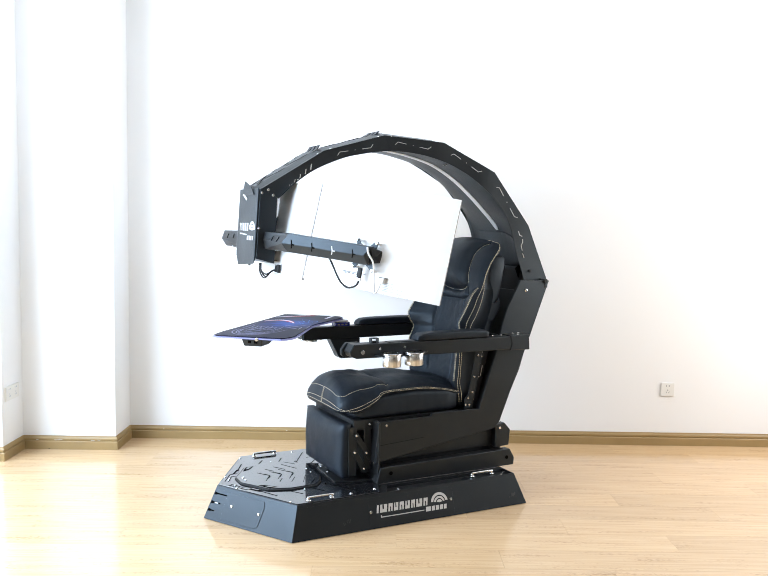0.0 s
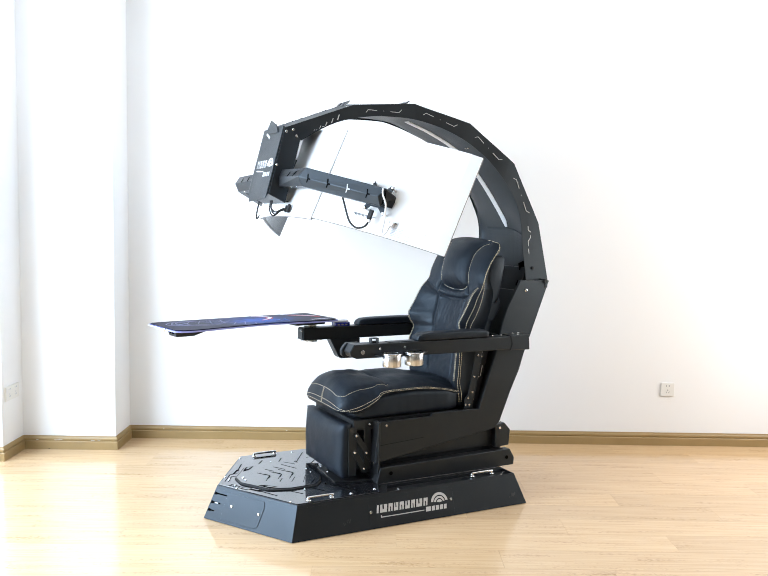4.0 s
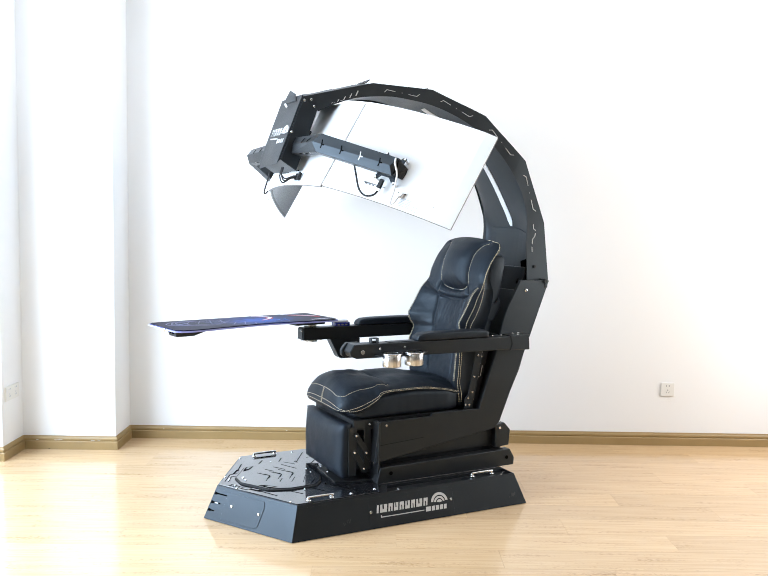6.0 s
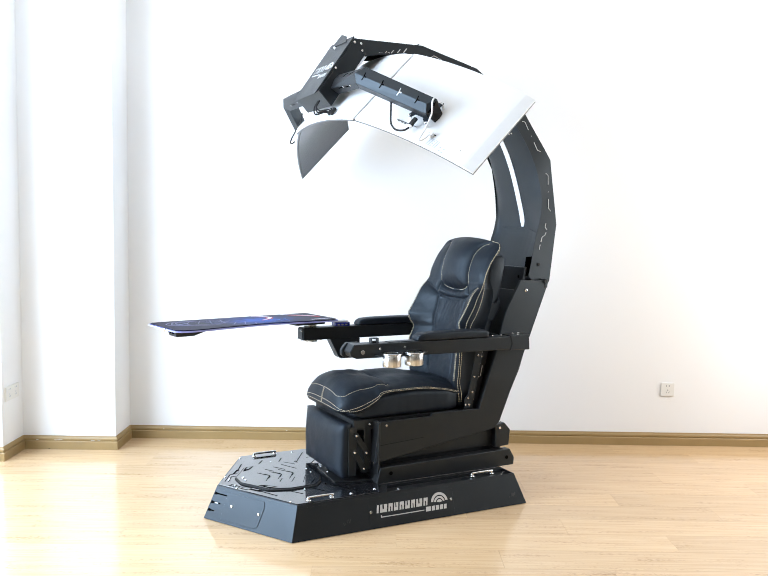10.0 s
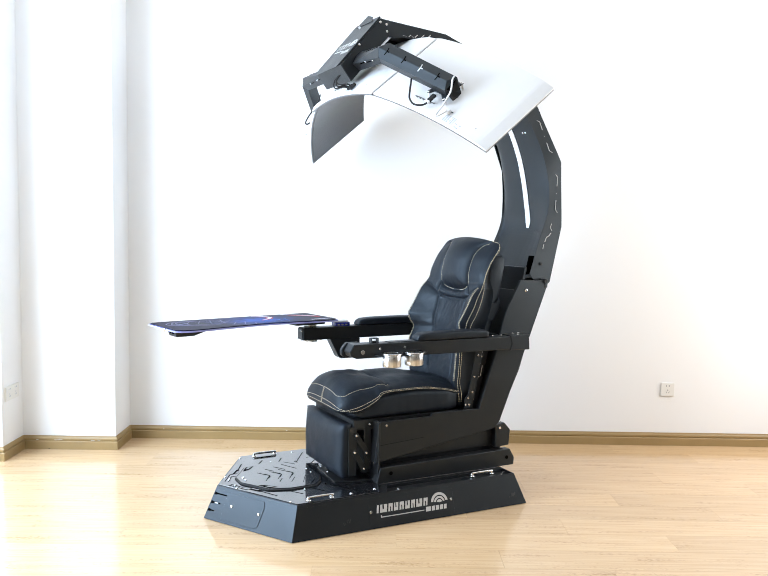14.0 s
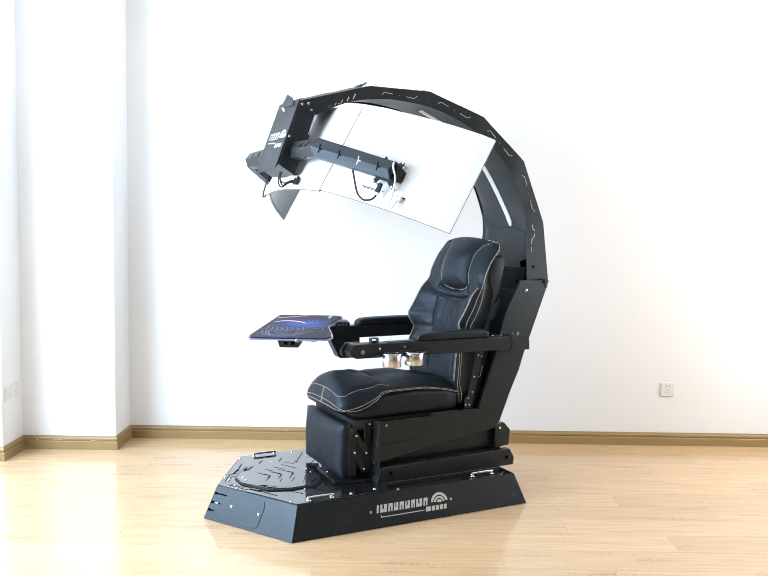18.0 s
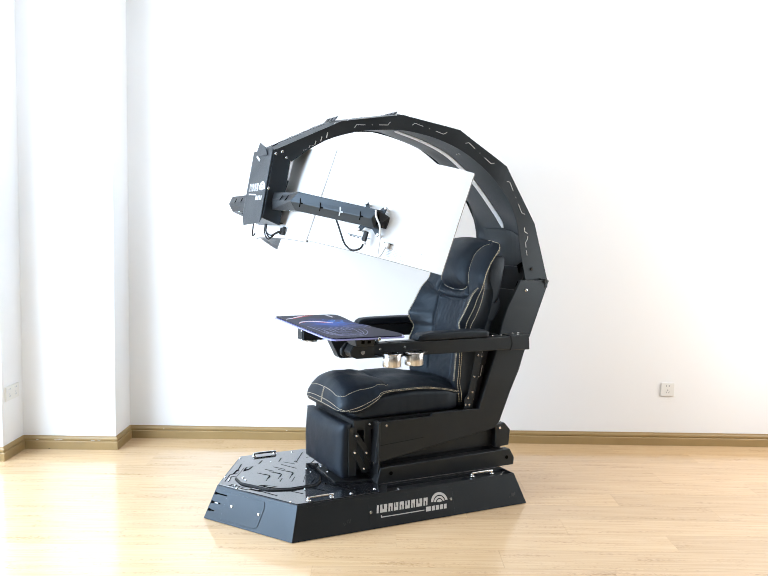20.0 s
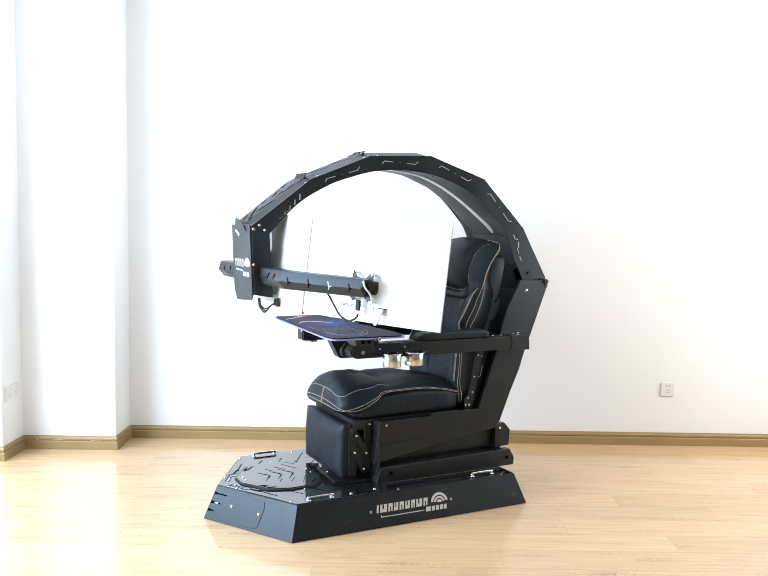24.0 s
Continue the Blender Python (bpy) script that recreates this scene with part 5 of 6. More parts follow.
def ridge(i0, i1, rise):
    """A raised folded plate along the top of one segment."""
    o0, n0, h0, _ = ARCH_SECT[i0]
    o1, n1, h1, _ = ARCH_SECT[i1]
    t = (o1 - o0).normalized()
    n = Vector((-t.y, t.x))
    if n.dot(o0 - CENTRE) < 0:
        n = -n
    lo, hi = [], []
    for o, h, sgn in ((o0, h0, 1), (o1, h1, -1)):
        lo += [Vector((o.x, -h * 0.86 * sgn, o.y)), Vector((o.x, h * 0.86 * sgn, o.y))]
        q = o + n * rise + t * 0.010 * sgn
        hi += [Vector((q.x, -h * 0.42 * sgn, q.y)), Vector((q.x, h * 0.42 * sgn, q.y))]
    return solid(lo, hi, 0.001)


arch = part("monitor_arch", sheet(*side_rails(-1)), BLACK, cockpit, "black steel overhead arch that tilts up and carries the monitors")
part("side_plate", sheet(*side_rails(1)), BLACK, arch)
NSEG = len(ARCH_OUT) - 1
for k in range(NSEG):
    part("top_cover", sheet(*top_rows(k * 8, k * 8 + 8)), BLACK, arch)
    if k < 4:
        part("top_ridge", ridge(k * 8, k * 8 + 8, 0.022 if k == 2 else 0.012), BLACK, arch)
# inner lining: one hollow panel between the side plates, the light strip lying in its middle
NEAR_RAIL = [(-1.305, 0.540), (-1.115, 0.640), (-0.900, 0.688), (-0.784, 0.690), (-0.668, 0.676), (-0.540, 0.642), (-0.408, 0.575), (-0.293, 0.480), (-0.190, 0.340), (-0.130, 0.205), (-0.092, 0.10), (-0.066, 0.0)]
MID_RAIL = [(-1.290, 0.552), (-1.11, 0.640), (-0.90, 0.685), (-0.797, 0.679), (-0.685, 0.662), (-0.550, 0.627), (-0.440, 0.573), (-0.345, 0.508), (-0.225, 0.405), (-0.118, 0.292), (-0.082, 0.16), (-0.060, 0.0)]
FAR_RAIL = [(-1.285, 0.560), (-1.105, 0.650), (-0.90, 0.690), (-0.79, 0.690), (-0.68, 0.677), (-0.56, 0.655), (-0.45, 0.620), (-0.335, 0.548), (-0.222, 0.436), (-0.146, 0.318), (-0.112, 0.20), (-0.085, 0.0)]


def lining_row(k):
    """Three points across the hollow at k along it, from the front (0) to the back (1)."""
    out = []
    for rail in (NEAR_RAIL, MID_RAIL, FAR_RAIL):
        path = smooth_path([(x, z, 0) for x, z in rail], 8)
        q = k * (len(path) - 1)
        i = min(int(q), len(path) - 2)
        out.append(path[i].lerp(path[i + 1], q - i))
    return out


def lining_at(k, c, sink=0.0):
    n, m, f = lining_row(k)
    w = c ** 6 if c > 0 else c * c
    p = m * (1 - w) + (f if c > 0 else n) * w
    d = (Vector((p.x, p.y)) - CENTRE).normalized() * sink
    half = lerp_table(ARCH_HALF, m.x) - 0.006
    return Vector((p.x + d.x, half * c, p.y + d.y))


def hollow(k0, k1, nk, c0, c1, nc, sink=0.0, thick=0.004):
    front = [lining_at(k0 + (k1 - k0) * i / nk, c0 + (c1 - c0) * j / nc, sink) for i in range(nk + 1) for j in range(nc + 1)]
    rear = [lining_at(k0 + (k1 - k0) * i / nk, c0 + (c1 - c0) * j / nc, sink + thick) for i in range(nk + 1) for j in range(nc + 1)]
    m, n, faces = nc + 1, len(front), []
    for i in range(nk):
        for j in range(nc):
            a = i * m + j
            faces += [(a, a + 1, a + m + 1, a + m), (n + a, n + a + m, n + a + m + 1, n + a + 1)]
        for j in (0, nc):
            a = i * m + j
            faces.append((a, a + m, n + a + m, n + a))
    for i in (0, nk):
        for j in range(nc):
            a = i * m + j
            faces.append((a, a + 1, n + a + 1, n + a))
    bm = grid_bm(front + rear, faces)
    bmesh.ops.recalc_face_normals(bm, faces=bm.faces)
    return bm


part("lining_panel", hollow(0.0, 1.0, 72, -1, 1, 24), BLACK, arch, "smooth black inner lining", True)
STRIP_HALF = 0.0195


def strip_body(k0, k1, nk):
    """A flat bar along the hollow, cut to a blunt point at its lower end."""
    verts, faces = [], []
    for i in range(nk + 1):
        k = k0 + (k1 - k0) * i / nk
        slim = min(1.0, 0.45 + (k1 - k) / 0.035)
        for c, sink in ((-1, -0.003), (1, -0.003), (1, 0.001), (-1, 0.001)):
            p = lining_at(k, 0.0, sink)
            verts.append((p.x, c * STRIP_HALF * slim, p.z))
    for i in range(nk):
        p, q = i * 4, i * 4 + 4
        faces += [(p + j, p + (j + 1) % 4, q + (j + 1) % 4, q + j) for j in range(4)]
    faces += [(0, 3, 2, 1), tuple(nk * 4 + j for j in range(4))]
    bm = grid_bm(verts, faces)
    bmesh.ops.recalc_face_normals(bm, faces=bm.faces)
    return bm


part("light_strip", strip_body(0.232, 0.818, 64), DIFFUSER, arch, "long white diffuser strip")
part("lower_panel", hollow(0.823, 0.998, 16, -0.96, 0.74, 10, -0.0035, 0.003), BLACK, arch, "flat black panel under the light strip")
for y in (-0.098, -0.118):
    p = lining_at(0.475, y / 0.22, -0.001)
    bolt(arch, p, (CENTRE.x - p.x, 0, CENTRE.y - p.z), 0.006)

# light zigzag marks cut in the side plates, a pair to each segment
def seg_frame(k, s):
    """Along the outer edge of one segment: x along, y inward, on the outer face."""
    a, b = Vector(ARCH_OUT[k]), Vector(ARCH_OUT[k + 1])
    def at(u, v):
        o = a.lerp(b, u)
        n = Vector(((b - a).y, -(b - a).x)).normalized()
        if n.dot(CENTRE - o) < 0:
            n = -n
        p = o + n * v
        half = lerp_table(ARCH_HALF, o.x)
        return Vector((p.x, s * half, p.y))
    return at


def mark_line(at, pts, s, width, parent, name="slot_mark"):
    bm = None
    for (u0, v0), (u1, v1) in zip(pts, pts[1:]):
        a, b = at(u0, v0), at(u1, v1)
        t = (b - a).normalized()
        n = Vector((t.z, 0, -t.x)) * width / 2
        out = Vector((0, s * 0.002, 0))
        q = [a + n, a - n, b - n, b + n]
        bm = solid([p - out for p in q], [p + out * 0.6 for p in q], 0, bm)
    return part(name, bm, SLOT_WHITE, parent)


for s in (-1,):
    for k in (1, 2, 3, 4):
        at = seg_frame(k, s)
        mark_line(at, [(0.19, 0.037), (0.23, 0.024), (0.37, 0.029)], s, 0.0026, arch)
        mark_line(at, [(0.475, 0.032), (0.485, 0.032)], s, 0.0026, arch)
        mark_line(at, [(0.59, 0.036), (0.73, 0.041), (0.78, 0.028)], s, 0.0026, arch)
    if s < 0:
        def flat(x, z):
            return Vector((x, -lerp_table(ARCH_HALF, x), z))
        for pts in ([(-0.163, 0.289), (-0.157, 0.268), (-0.140, 0.262)], [(-0.137, 0.248), (-0.136, 0.232), (-0.145, 0.213), (-0.138, 0.189)], [(-0.135, 0.175), (-0.126, 0.150)]):
            mark_line(flat, pts, s, 0.0035, arch)
    at = seg_frame(0, s)
    for k in range(6):
        u, h = 0.24 + 0.098 * k, 0.004 + 0.0034 * k
        mark_line(at, [(u - 0.010 - 0.003 * k, 0.060 + h * 0.5 - 0.0055 * k), (u + 0.010 + 0.003 * k, 0.060 - h * 0.5 - 0.0055 * k)], s, 0.0018 + 0.0006 * k, arch)
        if k < 3:
            mark_line(at, [(u + 0.030, 0.058 - 0.004 * k), (u + 0.062, 0.059 - 0.004 * k)], s, 0.0022, arch)
for s in (-1, 1):
    part("pivot_bolt", rod((-0.088, s * 0.256, 0.083), (-0.088, s * 0.263, 0.083), 0.008, 12, 0.001), RUBBER, arch)
    part("limit_block", plate_xz([(-0.140, 0.095), (-0.106, 0.118), (-0.069, 0.074), (-0.073, 0.023), (-0.124, -0.025), (-0.132, -0.015), (-0.115, 0.039)], min(s * 0.196, s * 0.204), max(s * 0.196, s * 0.204), 0.001), DARK, arch)

# combs of upright tabs at the front kinks, leaf-shaped cuts along the top
for k in (1, 2):
    p, prev = Vector(ARCH_OUT[k]), Vector(ARCH_OUT[k - 1])
    t = (p - prev).normalized()
    n = Vector((-t.y, t.x))
    half = lerp_table(ARCH_HALF, p.x)
    for y0, y1 in ((-0.084, -0.050), (-0.036, -0.006), (0.008, 0.040)):
        pts = [(-0.030, 0.012), (0.000, 0.013), (0.022, 0.024), (0.027, 0.021), (0.004, 0.010)]
        a = [Vector((p.x + t.x * u + n.x * v, y0, p.y + t.y * u + n.y * v)) for u, v in pts]
        b = [Vector((p.x + t.x * u + n.x * v, y1, p.y + t.y * u + n.y * v)) for u, v in pts]
        part("spoiler_fin", solid(a, b, 0.0008), BLACK, arch)
    for u, y in ((-0.030, -half + 0.012), (0.040, -half + 0.012), (-0.030, half - 0.012), (-0.045, -half + 0.055), (-0.045, half - 0.055)):
        q = p + t * u if u < 0 else p + (Vector(ARCH_OUT[k + 1]) - p).normalized() * u
        bolt(arch, (q.x, y, q.y), (n.x, 0, n.y), 0.006)


def leaf(k, u, length, y, slant, mat_used, wide=0.009):
    """A pointed cut along the raised top of one segment."""
    a, b = Vector(ARCH_OUT[k]), Vector(ARCH_OUT[k + 1])
    t = (b - a).normalized()
    n = Vector((-t.y, t.x))
    rise = 0.022 if k == 2 else 0.012
    c = a.lerp(b, u) + n * (rise + 0.0002)
    pts = [(-0.5, -slant), (-0.12, wide - slant * 0.25), (0.5, slant), (0.12, -wide + slant * 0.25)]
    lo = [Vector((c.x + t.x * length * f, y + g, c.y + t.y * length * f)) for f, g in pts]
    out = Vector((n.x * 0.0014, 0, n.y * 0.0014))
    part("top_slot", solid(lo, [q + out for q in lo], 0), mat_used, arch)


for k, u, length in ((0, 0.36, 0.100), (0, 0.72, 0.105), (1, 0.34, 0.100), (1, 0.74, 0.110), (2, 0.3, 0.08), (2, 0.72, 0.08)):
    for side in (-1, 1):
        leaf(k, u, length, side * 0.042, side * 0.020, DARK)
        if k == 0:
            # light coming through the cut, painted as a white inner leaf
            leaf(k, u + 0.01, length * 0.45, side * 0.037, side * 0.010, SLOT_WHITE, 0.004)
for u, y in ((0.10, -0.055), (0.13, -0.02), (0.10, 0.03), (0.20, 0.0)):
    leaf(0, u, 0.045, y, 0.012, DARK, 0.005)

# head box hanging at the front end
HEAD_SIDE = [(-1.509, 0.466), (-1.450, 0.488), (-1.426, 0.440), (-1.440, 0.128), (-1.529, 0.152)]
head = part("head_box", solid([(x, -0.147, z) for x, z in HEAD_SIDE], [(x, 0.147, z) for x, z in HEAD_SIDE], 0.003), BLACK, arch, "black steel head box of the arch")
part("front_panel", solid([(-1.510, -0.147, 0.466), (-1.530, -0.147, 0.150), (-1.530, 0.09, 0.146), (-1.529, 0.147, 0.185), (-1.510, 0.147, 0.466)], [(-1.518, -0.1465, 0.470), (-1.540, -0.1465, 0.127), (-1.5425, 0.078, 0.113), (-1.541, 0.110, 0.160), (-1.522, 0.108, 0.470)], 0.002), BLACK, arch)
part("front_fin", solid([(-1.5255, -0.105, 0.440), (-1.5255, 0.070, 0.440), (-1.530, 0.010, 0.505), (-1.527, -0.070, 0.478)], [(-1.521, -0.105, 0.440), (-1.521, 0.070, 0.440), (-1.526, 0.010, 0.505), (-1.523, -0.070, 0.478)], 0.001), BLACK, arch)
FRONT = face_frame((-1.543, 0.095, 0.118), (-1.5408, -0.095, 0.118), (-1.522, 0.095, 0.470))
for k in range(2):
    a, b, y = 0.030 + 0.016 * k, 0.112 - 0.014 * k, 0.352 - 0.030 * k
    part("fin_slot", plate_on(FRONT, [(a, y), (b, y - 0.024), (b + 0.004, y - 0.014), (a + 0.004, y + 0.010)], 0.003), SLOT_WHITE, arch)
x = 0.020
for w in (0.012, 0.010, 0.022, 0.024, 0.024):
    part("logo_bar", plate_on(FRONT, [(x, 0.158), (x + w - 0.004, 0.158), (x + w, 0.194), (x + 0.003, 0.194)], 0.002), LOGO_WHITE, arch)
    part("logo_gap", plate_on(FRONT, [(x + w * 0.32, 0.158), (x + w * 0.52, 0.158), (x + w * 0.56, 0.182), (x + w * 0.36, 0.182)], 0.0026), BLACK, arch)
    x += w + 0.008
fan_bars(FRONT, 0.196, 0.160, 0.042, 0.002, arch)
part("logo_line", plate_on(FRONT, [(0.030, 0.142), (0.125, 0.138), (0.125, 0.143), (0.030, 0.148)], 0.002), LOGO_WHITE, arch)
x = 0.132
for w in (0.020, 0.014, 0.014, 0.012):
    part("logo_bar", plate_on(FRONT, [(x, 0.116), (x + w - 0.002, 0.116), (x + w, 0.136), (x + 0.002, 0.136)], 0.002), LOGO_WHITE, arch)
    x += w + 0.008
for s in (-1, 1):
    for x, z in ((-1.500, 0.447), (-1.470, 0.462), (-1.448, 0.438), (-1.515, 0.289)):
        bolt(arch, (x, s * 0.148, z), (0, s, 0), 0.0062)
    part("side_slot", box(-1.426, -1.424, min(s * 0.10, s * 0.128), max(s * 0.10, s * 0.128), 0.37, 0.43, 0), SLOT_WHITE, arch)


# added plate: the gap where the bright monitor back shows through
part("corner_gap_plate", plate_xz([(-1.425, 0.432), (-1.412, 0.438), (-1.424, 0.345), (-1.431, 0.335)], -0.1455, -0.1405, 0.001), GAP_PALE, arch, "slim pale plate standing in for a gap to the white monitor")


# wings: folded hexagonal beams that reach round to the outer monitors
def beam(a, b, rows_):
    lo = [Vector(a) + Vector(r) for r in rows_]
    hi = [Vector(b) + Vector(r) for r in rows_]
    return solid(lo, hi, 0.0015)


for s in (-1, 1):
    def hexa(px, y, zt, zb, depth, fold=0.018):
        """Section in x and z at one y: a front edge that folds out."""
        zm = (zt + zb) / 2 + 0.004
        return [(px, y, zm), (px + fold, y, zt), (px + depth, y, zt), (px + depth, y, zb), (px + fold, y, zb)]
    out = 0.0 if s < 0 else 0.12
    r0 = hexa(-1.494, s * 0.147, 0.273, 0.196, 0.055, 0.007)
    r1 = [(-1.497, s * (0.396 + out), 0.229), (-1.474, s * (0.420 + out), 0.271), (-1.445, s * (0.395 + out), 0.271), (-1.437, s * (0.375 + out), 0.191), (-1.470, s * (0.400 + out), 0.191)]
    r2 = [(-1.262, s * 0.714, 0.187), (-1.240, s * 0.734, 0.224), (-1.212, s * 0.712, 0.224), (-1.209, s * 0.690, 0.150), (-1.241, s * 0.714, 0.150)]
    wing = part("wing_beam", solid(r0, r1, 0.0015), BLACK, arch, "folded black steel beam")
    part("wing_beam", solid(r1, r2, 0.0015), BLACK, arch, "folded black steel beam")
    P0, P1 = Vector(r1[0]), Vector(r2[0])
    U0, U1, L0, L1 = Vector(r1[1]), Vector(r2[1]), Vector(r1[4]), Vector(r2[4])
    for k, q in enumerate((0.13, 0.385, 0.63, 0.875)):
        a = P0.lerp(P1, q)
        t = (P1 - P0).normalized()
        up = (U0.lerp(U1, q) - a)
        dn = (L0.lerp(L1, q) - a)
        up, dn = up - t * up.dot(t), dn - t * dn.dot(t)
        bm = None
        for d0 in (up, dn):
            nrm = t.cross(d0).normalized()
            if nrm.x > 0:
                nrm = -nrm
            base_p = a + nrm * 0.001
            w = t * 0.0024
            e = d0 * 0.46 - t * 0.006
            bm = solid([base_p - w - nrm * 0.002, base_p + w - nrm * 0.002, base_p + w + e - nrm * 0.002, base_p - w + e - nrm * 0.002], [base_p - w, base_p + w, base_p + w + e, base_p - w + e], 0, bm)
            side = d0.normalized() * 0.0028
            bm = solid([base_p - nrm * 0.002, base_p + t * 0.013 - nrm * 0.002, base_p + t * 0.0115 + side - nrm * 0.002, base_p + side - nrm * 0.002], [base_p, base_p + t * 0.013, base_p + t * 0.0115 + side, base_p + side], 0, bm)
        part("beam_slot", bm, SLOT_WHITE if k == 2 else DARK, arch)
    cap = [Vector(v).lerp(sum((Vector(q) for q in r2), Vector()) / 5, 0.22) for v in r2]
    part("beam_opening", solid([v + Vector((0, -s * 0.002, 0)) for v in cap], [v + Vector((0.0008, s * 0.0008, 0)) for v in cap], 0), DARK, arch, "dark open end of the beam")
    tail = [Vector(v).lerp(sum((Vector(q) for q in r2), Vector()) / 5, 0.12) for v in r2]
    if s < 0:
        part("beam_tail", solid(tail, [v.lerp(sum(tail, Vector()) / 5, 0.25) + Vector((0.050, -s * 0.012, -0.008)) for v in tail], 0.002), RUBBER, arch, "dark flange behind the beam's end")
    for q in (0.35, 0.62):
        u = Vector(r0[4]).lerp(Vector(r1[4]), q)
        part("under_slot", box(u.x + 0.006, u.x + 0.011, u.y - 0.022, u.y + 0.022, u.z - 0.0008, u.z + 0.002, 0), DARK, arch)
        bolt(arch, (u.x + 0.0085, u.y + s * 0.030, u.z), (0, 0, -1), 0.0045)
    for q in (0.45, 0.72):
        a = Vector(r0[0]).lerp(Vector(r1[0]), q) + Vector((-0.001, 0, 0))
        up = (Vector(r0[1]).lerp(Vector(r1[1]), q) - a)
        part("beam_slot", solid([a + Vector((-0.001, -0.003, 0)), a + Vector((-0.001, 0.003, 0)), a + up * 0.6 + Vector((-0.001, 0.003, 0)), a + up * 0.6 + Vector((-0.001, -0.003, 0))], [a + Vector((0.001, -0.003, 0)), a + Vector((0.001, 0.003, 0)), a + up * 0.6 + Vector((0.001, 0.003, 0)), a + up * 0.6 + Vector((0.001, -0.003, 0))], 0), DARK, arch)

# -- monitors: local x toward the sitter, y over the width, z up --
TILT = math.atan2(0.095, 0.424)


def monitor_local(cx, cy, cz, yaw):
    """In the arch's space: leaning with the others, turned about its own upright."""
    return Matrix.Translation((cx, cy, cz)) @ Matrix.Rotation(TILT, 4, "Y") @ Matrix.Rotation(radians(yaw), 4, "Z")


MW, MH, MR = 0.698, 0.432, 1.75


def curved(y0, y1, z0, z1, x0, x1, n=16, bevel=0.0, taper=False):
    """A block bent to the monitor's curve; the sitter's side is hollow."""
    verts, faces = [], []
    for k in range(n + 1):
        y = y0 + (y1 - y0) * k / n
        sag = MR - math.sqrt(MR * MR - y * y)
        xa = x0 * min(1.0, 0.30 + 0.70 * (max(abs(y0), abs(y1)) - abs(y)) / 0.05) if taper else x0
        verts += [(xa + sag, y, z0), (x1 + sag, y, z0), (x1 + sag, y, z1), (xa + sag, y, z1)]
    for k in range(n):
        p, q = k * 4, k * 4 + 4
        for j in range(4):
            i = (j + 1) % 4
            faces.append((p + j, p + i, q + i, q + j))
    faces += [(0, 3, 2, 1), tuple(n * 4 + j for j in range(4))]
    bm = grid_bm(verts, faces)
    bmesh.ops.recalc_face_normals(bm, faces=bm.faces)
    soften(bm, bevel)
    return bm


def monitor(label):
    root = tagged(new("monitor"), label, "monitor", "curved monitors on the arch")
    part("back_cover", curved(-MW / 2, MW / 2, -MH / 2, MH / 2, -0.012, 0.0014, 48, 0.0, True), WHITE_PLASTIC, root, "white plastic back cover")
    part("bezel", curved(-MW / 2 + 0.0004, MW / 2 - 0.0004, -MH / 2 - 0.0006, MH / 2 - 0.0004, 0.0015, 0.0085, 20, 0.0), BEZEL, root, "thin grey bezel")
    part("screen", curved(-MW / 2 + 0.006, MW / 2 - 0.006, -MH / 2 + 0.010, MH / 2 - 0.006, 0.0086, 0.0094, 72), SCREEN, root, "dark switched-off screen")
    part("port_shelf", curved(-0.008, 0.106, -0.152, -0.1495, -0.0150, -0.0122, 4, 0.0), BEZEL, root)
    for k in range(5):
        part("port", box(-0.0150, -0.0120, 0.010 + 0.019 * k, 0.018 + 0.019 * k, -0.158, -0.154, 0), BEZEL, root)
    part("lead_slot", box(-0.0150, -0.0118, -0.118, -0.078, -0.153, -0.150, 0), DARK, root)
    label = part("rating_label", curved(-0.155, -0.096, -0.206, -0.164, -0.0123, -0.0115, 4), WHITE_PLASTIC, root, "white rating label with pale grey print")
    for k in range(6):
        for y0, y1 in ((-0.152, -0.136 + 0.003 * (k % 3)), (-0.128 + 0.004 * (k % 2), -0.100 + 0.002 * (k % 3))):
            part("label_print", curved(y0, y1, -0.203 + 0.0065 * k, -0.2008 + 0.0065 * k, -0.0127, -0.0121, 2), PRINT_GREY, label)
    for y, z in ((-0.137, -0.189), (-0.158, -0.190), (-0.155, -0.207), (-0.142, -0.205)):
        part("moulded_mark", curved(y - 0.005 - 0.03, y + 0.004 - 0.03, z - 0.0015, z + 0.0015, -0.0127, -0.0115, 2), PRINT_GREY, root)
    part("control_knob", rod((0.0080, -0.249, -0.160), (0.0048, -0.249, -0.160), 0.0018, 10), DARK, root)
    return root


SIDE_YAW = 32.5
MONS = []
MON_AT = [
    (monitor_local(-1.372, 0.0, 0.285, 0), "curved white-backed monitor in the middle of three on the arch"),
    (monitor_local(-1.182, -0.632, 0.252, SIDE_YAW), "curved white-backed side monitor, its white back turned outward"),
    (monitor_local(-1.214, 0.627, 0.284, -29.0), "curved side monitor showing its dark grey switched-off screen"),
]
for m, label in MON_AT:
    MONS.append((monitor(label), m))

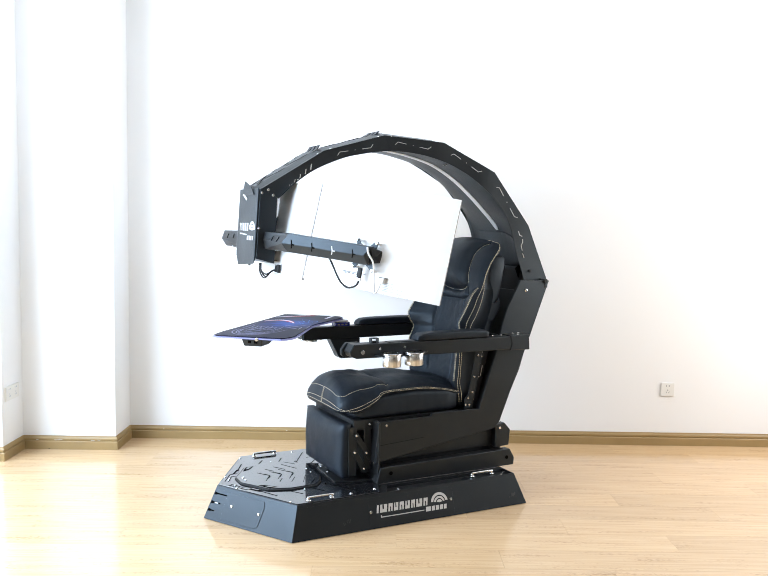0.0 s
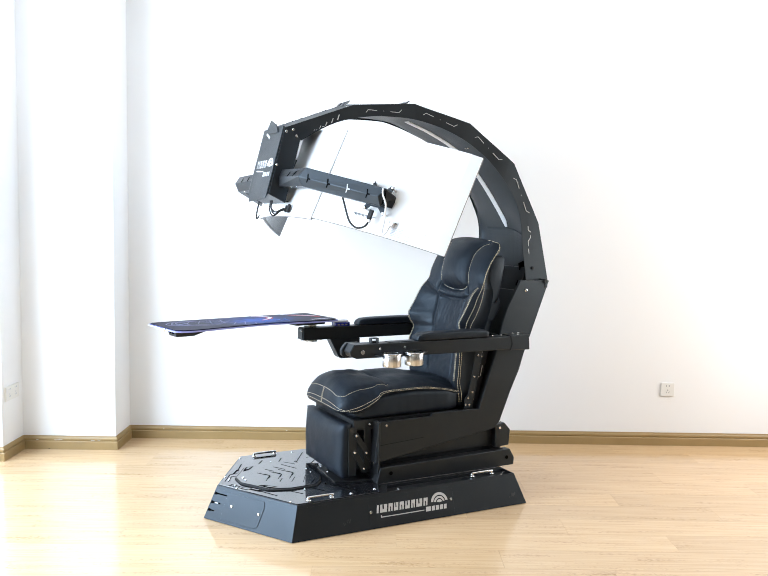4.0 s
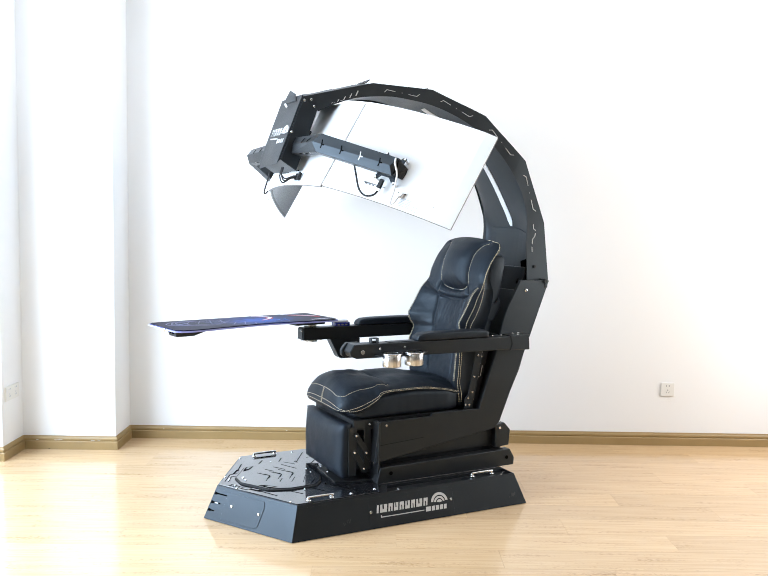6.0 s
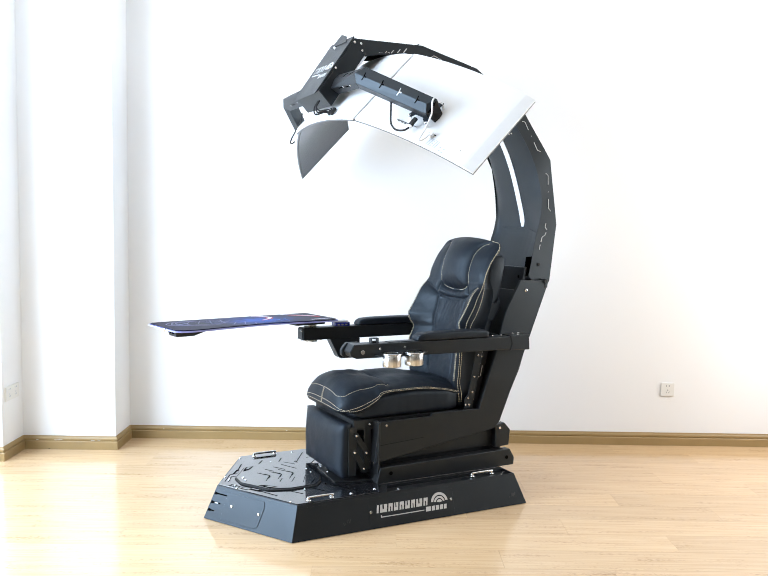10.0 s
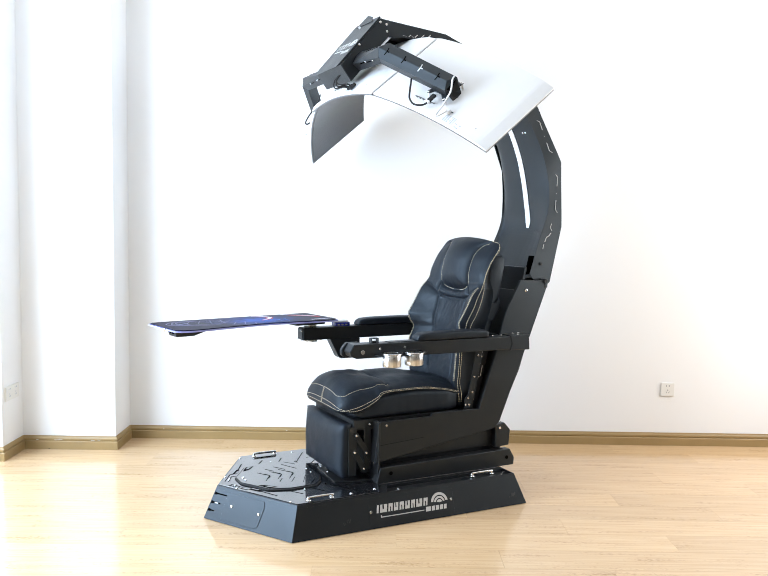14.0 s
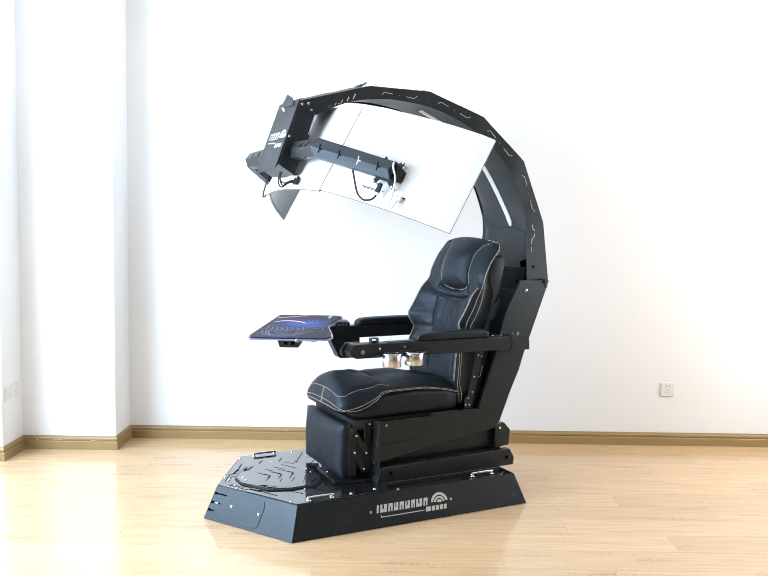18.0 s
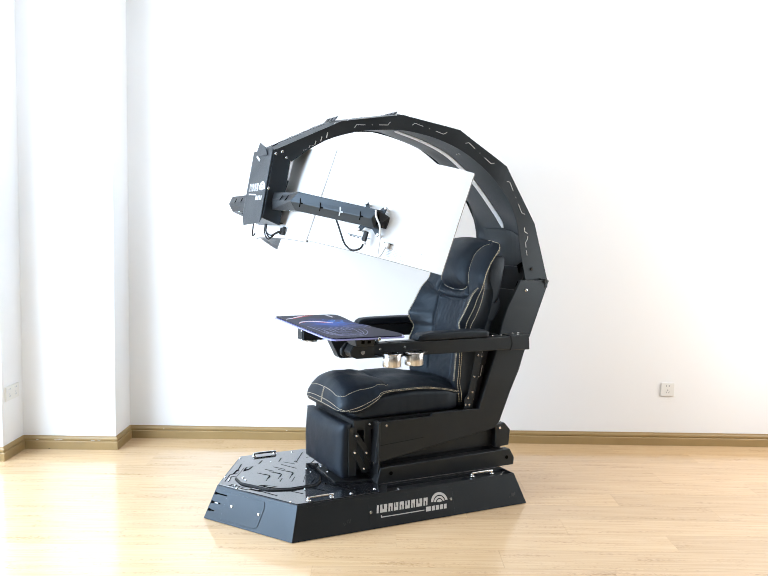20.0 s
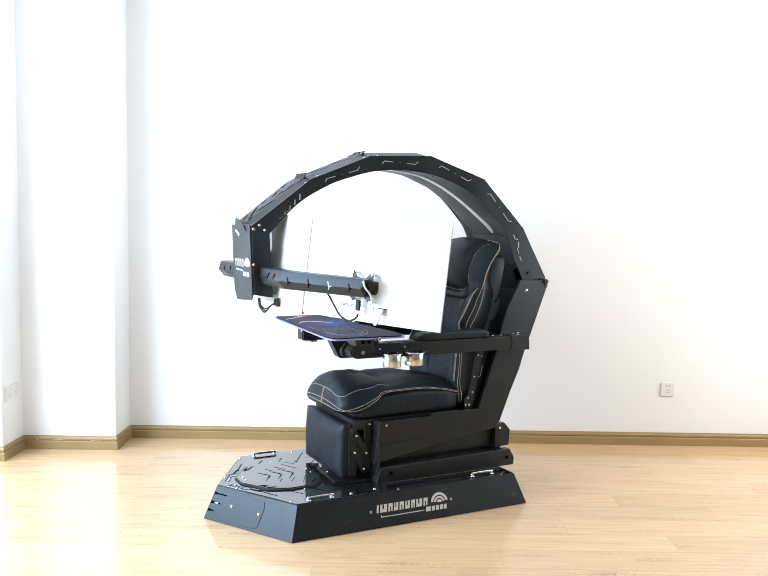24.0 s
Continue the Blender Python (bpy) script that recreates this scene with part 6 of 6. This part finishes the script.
# mounts and cables between the beams and the monitors
for s in (-1, 1):
    M = MON_AT[1][0] if s < 0 else MON_AT[2][0]
    flip = 1 if s < 0 else -1

    def loc(y, z, x=-0.034):
        return M @ Vector((x, flip * y, z))

    def mount_piece(name, pts, x0, x1, mat_used, label=""):
        return part(name, solid([loc(y, z, x0) for y, z in pts], [loc(y, z, x1) for y, z in pts], 0.001), mat_used, arch, label)

    mount_piece("mount_bracket", [(0.050, -0.012), (0.040, -0.006), (0.022, -0.030), (0.0, -0.037), (-0.022, -0.034), (-0.044, -0.010), (-0.058, -0.012), (-0.056, -0.032), (-0.047, -0.060), (-0.047, -0.090), (-0.062, -0.126), (-0.056, -0.140), (-0.040, -0.130), (-0.020, -0.113), (0.018, -0.113), (0.030, -0.132), (0.046, -0.134), (0.048, -0.122), (0.036, -0.092), (0.036, -0.050)], -0.043, -0.0385, BLACK, "black steel bracket with four ears")
    for y, z in ((0.044, -0.014), (-0.051, -0.018), (0.040, -0.127), (-0.054, -0.131)):
        part("standoff", rod(loc(y, z, -0.0384), loc(y, z, -0.0122), 0.005, 10), WHITE_PLASTIC, arch)
        bolt(arch, loc(y, z, -0.0435), M.to_3x3() @ Vector((-1, 0, 0)), 0.006)
    part("mount_joint", rod(loc(-0.008, -0.066, -0.0435), loc(-0.012, -0.066, -0.062), 0.030, 18, 0.003), RUBBER, arch, "dark ball joint")
    part("black_cable", tube(smooth_path([loc(0.170, -0.090, -0.065), loc(0.148, -0.127, -0.045), loc(0.098, -0.189, -0.041), loc(0.070, -0.210, -0.041), loc(0.040, -0.218, -0.041), loc(0.010, -0.206, -0.041), loc(-0.001, -0.184, -0.041), loc(0.003, -0.150, -0.041)], 8), 0.0042, 8), RUBBER, arch, "drooping black cable", True)
    plug = part("cable_plug", solid([loc(-0.009, -0.170, -0.047), loc(0.012, -0.170, -0.047), loc(0.013, -0.128, -0.047), loc(-0.007, -0.128, -0.047)], [loc(-0.009, -0.170, -0.034), loc(0.012, -0.170, -0.034), loc(0.013, -0.128, -0.034), loc(-0.007, -0.128, -0.034)], 0.003), RUBBER, arch)
    part("plug_collar", solid([loc(-0.010, -0.183, -0.048), loc(0.013, -0.183, -0.048), loc(0.013, -0.171, -0.048), loc(-0.010, -0.171, -0.048)], [loc(-0.010, -0.183, -0.033), loc(0.013, -0.183, -0.033), loc(0.013, -0.171, -0.033), loc(-0.010, -0.171, -0.033)], 0.002), WHITE_PLASTIC, plug, "white plug collar")
    part("white_cable", tube(smooth_path([loc(-0.046, -0.045, -0.100), loc(-0.058, -0.069, -0.102), loc(-0.070, -0.097, -0.075), loc(-0.066, -0.126, -0.048), loc(-0.073, -0.160, -0.041), loc(-0.079, -0.195, -0.040), loc(-0.085, -0.219, -0.038), loc(-0.095, -0.205, -0.034), loc(-0.100, -0.170, -0.030)], 8), 0.0038, 8), WHITE_PLASTIC, arch, "white cable", True)
    part("power_plug", solid([loc(-0.090, -0.175, -0.030), loc(-0.108, -0.175, -0.030), loc(-0.110, -0.152, -0.030), loc(-0.092, -0.152, -0.030)], [loc(-0.090, -0.175, -0.013), loc(-0.108, -0.175, -0.013), loc(-0.110, -0.152, -0.013), loc(-0.092, -0.152, -0.013)], 0.002), WHITE_PLASTIC, arch)
M = MON_AT[0][0]
pl = part("mount_plate", box(-0.060, -0.030, -0.055, 0.055, -0.055, 0.055, 0.001), BLACK, arch)
pl.matrix_basis = M
for k, (y0, y1, drop) in enumerate(((-0.085, -0.135, 0.068), (-0.095, -0.170, 0.050), (-0.105, -0.150, 0.060))):
    part("black_cable", tube(smooth_path([(-1.49, y0, 0.13), (-1.49, y0 - 0.005, 0.13 - drop * 0.6), (-1.475, (y0 + y1) / 2, 0.13 - drop), (-1.45, y1 + 0.01, 0.13 - drop * 0.6), (-1.43, y1, 0.10)], 8), 0.0034, 8), RUBBER, arch, "looping black cable", True)
part("cable_plug", rod((-1.43, -0.17, 0.088), (-1.425, -0.165, 0.125), 0.009, 8, 0.002), RUBBER, arch)
part("cable_plug", rod((-1.43, -0.14, 0.090), (-1.425, -0.135, 0.12), 0.008, 8, 0.002), RUBBER, arch)


# ---- what moves ----
LIFT = [(0, 0.0), (0.5, 1.25), (1, 2.6), (1.5, 4.0), (2, 5.4), (2.5, 6.85), (3.5, 9.7), (4.5, 12.65), (5, 14.2), (5.5, 15.75), (6, 17.35), (6.5, 19.0), (7, 20.65), (7.5, 22.35), (8, 24.05), (8.5, 25.8), (9, 27.6), (9.5, 29.4), (10, 31.25), (10.5, 33.2), (11, 35.1), (11.5, 37.0), (11.8, 37.5), (12.5, 37.5), (14.3, 37.5), (14.6, 36.2), (15, 32.8), (15.5, 29.7), (16, 26.9), (16.5, 24.1), (17, 21.42), (17.5, 18.9), (18, 16.5), (18.5, 14.15), (19.5, 9.3), (20.5, 4.65), (21, 2.4), (21.5, 0.2), (22, -1.95), (22.5, -4.0), (23, -5.85), (23.3, -6.15), (24, -6.15)]
SWING = [(0, -41.25), (1, -52.5), (2, -63.8), (2.5, -69.5), (3.0, -75.2), (3.4, -79.4), (3.7, -79.75), (14.4, -79.75), (14.6, -78.4), (15, -72.5), (15.5, -65.2), (16, -58.0), (17, -43.4), (18, -29.0), (18.5, -21.6), (19.2, -11.6), (19.65, -5.3), (19.9, -3.6), (20.4, -3.6), (24, -3.6)]


def lift_pose(angle):
    return Matrix.Translation(HINGE) @ Matrix.Rotation(radians(angle), 4, "Y")


def motions():
    walk(arch, [(t, lift_pose(a)) for t, a in LIFT])
    for ob, m in MONS:
        walk(ob, [(t, lift_pose(a) @ m) for t, a in LIFT])
    walk(tray, [(t, pose(*TRAY_AT, 0, 0, a)) for t, a in SWING])


motions()
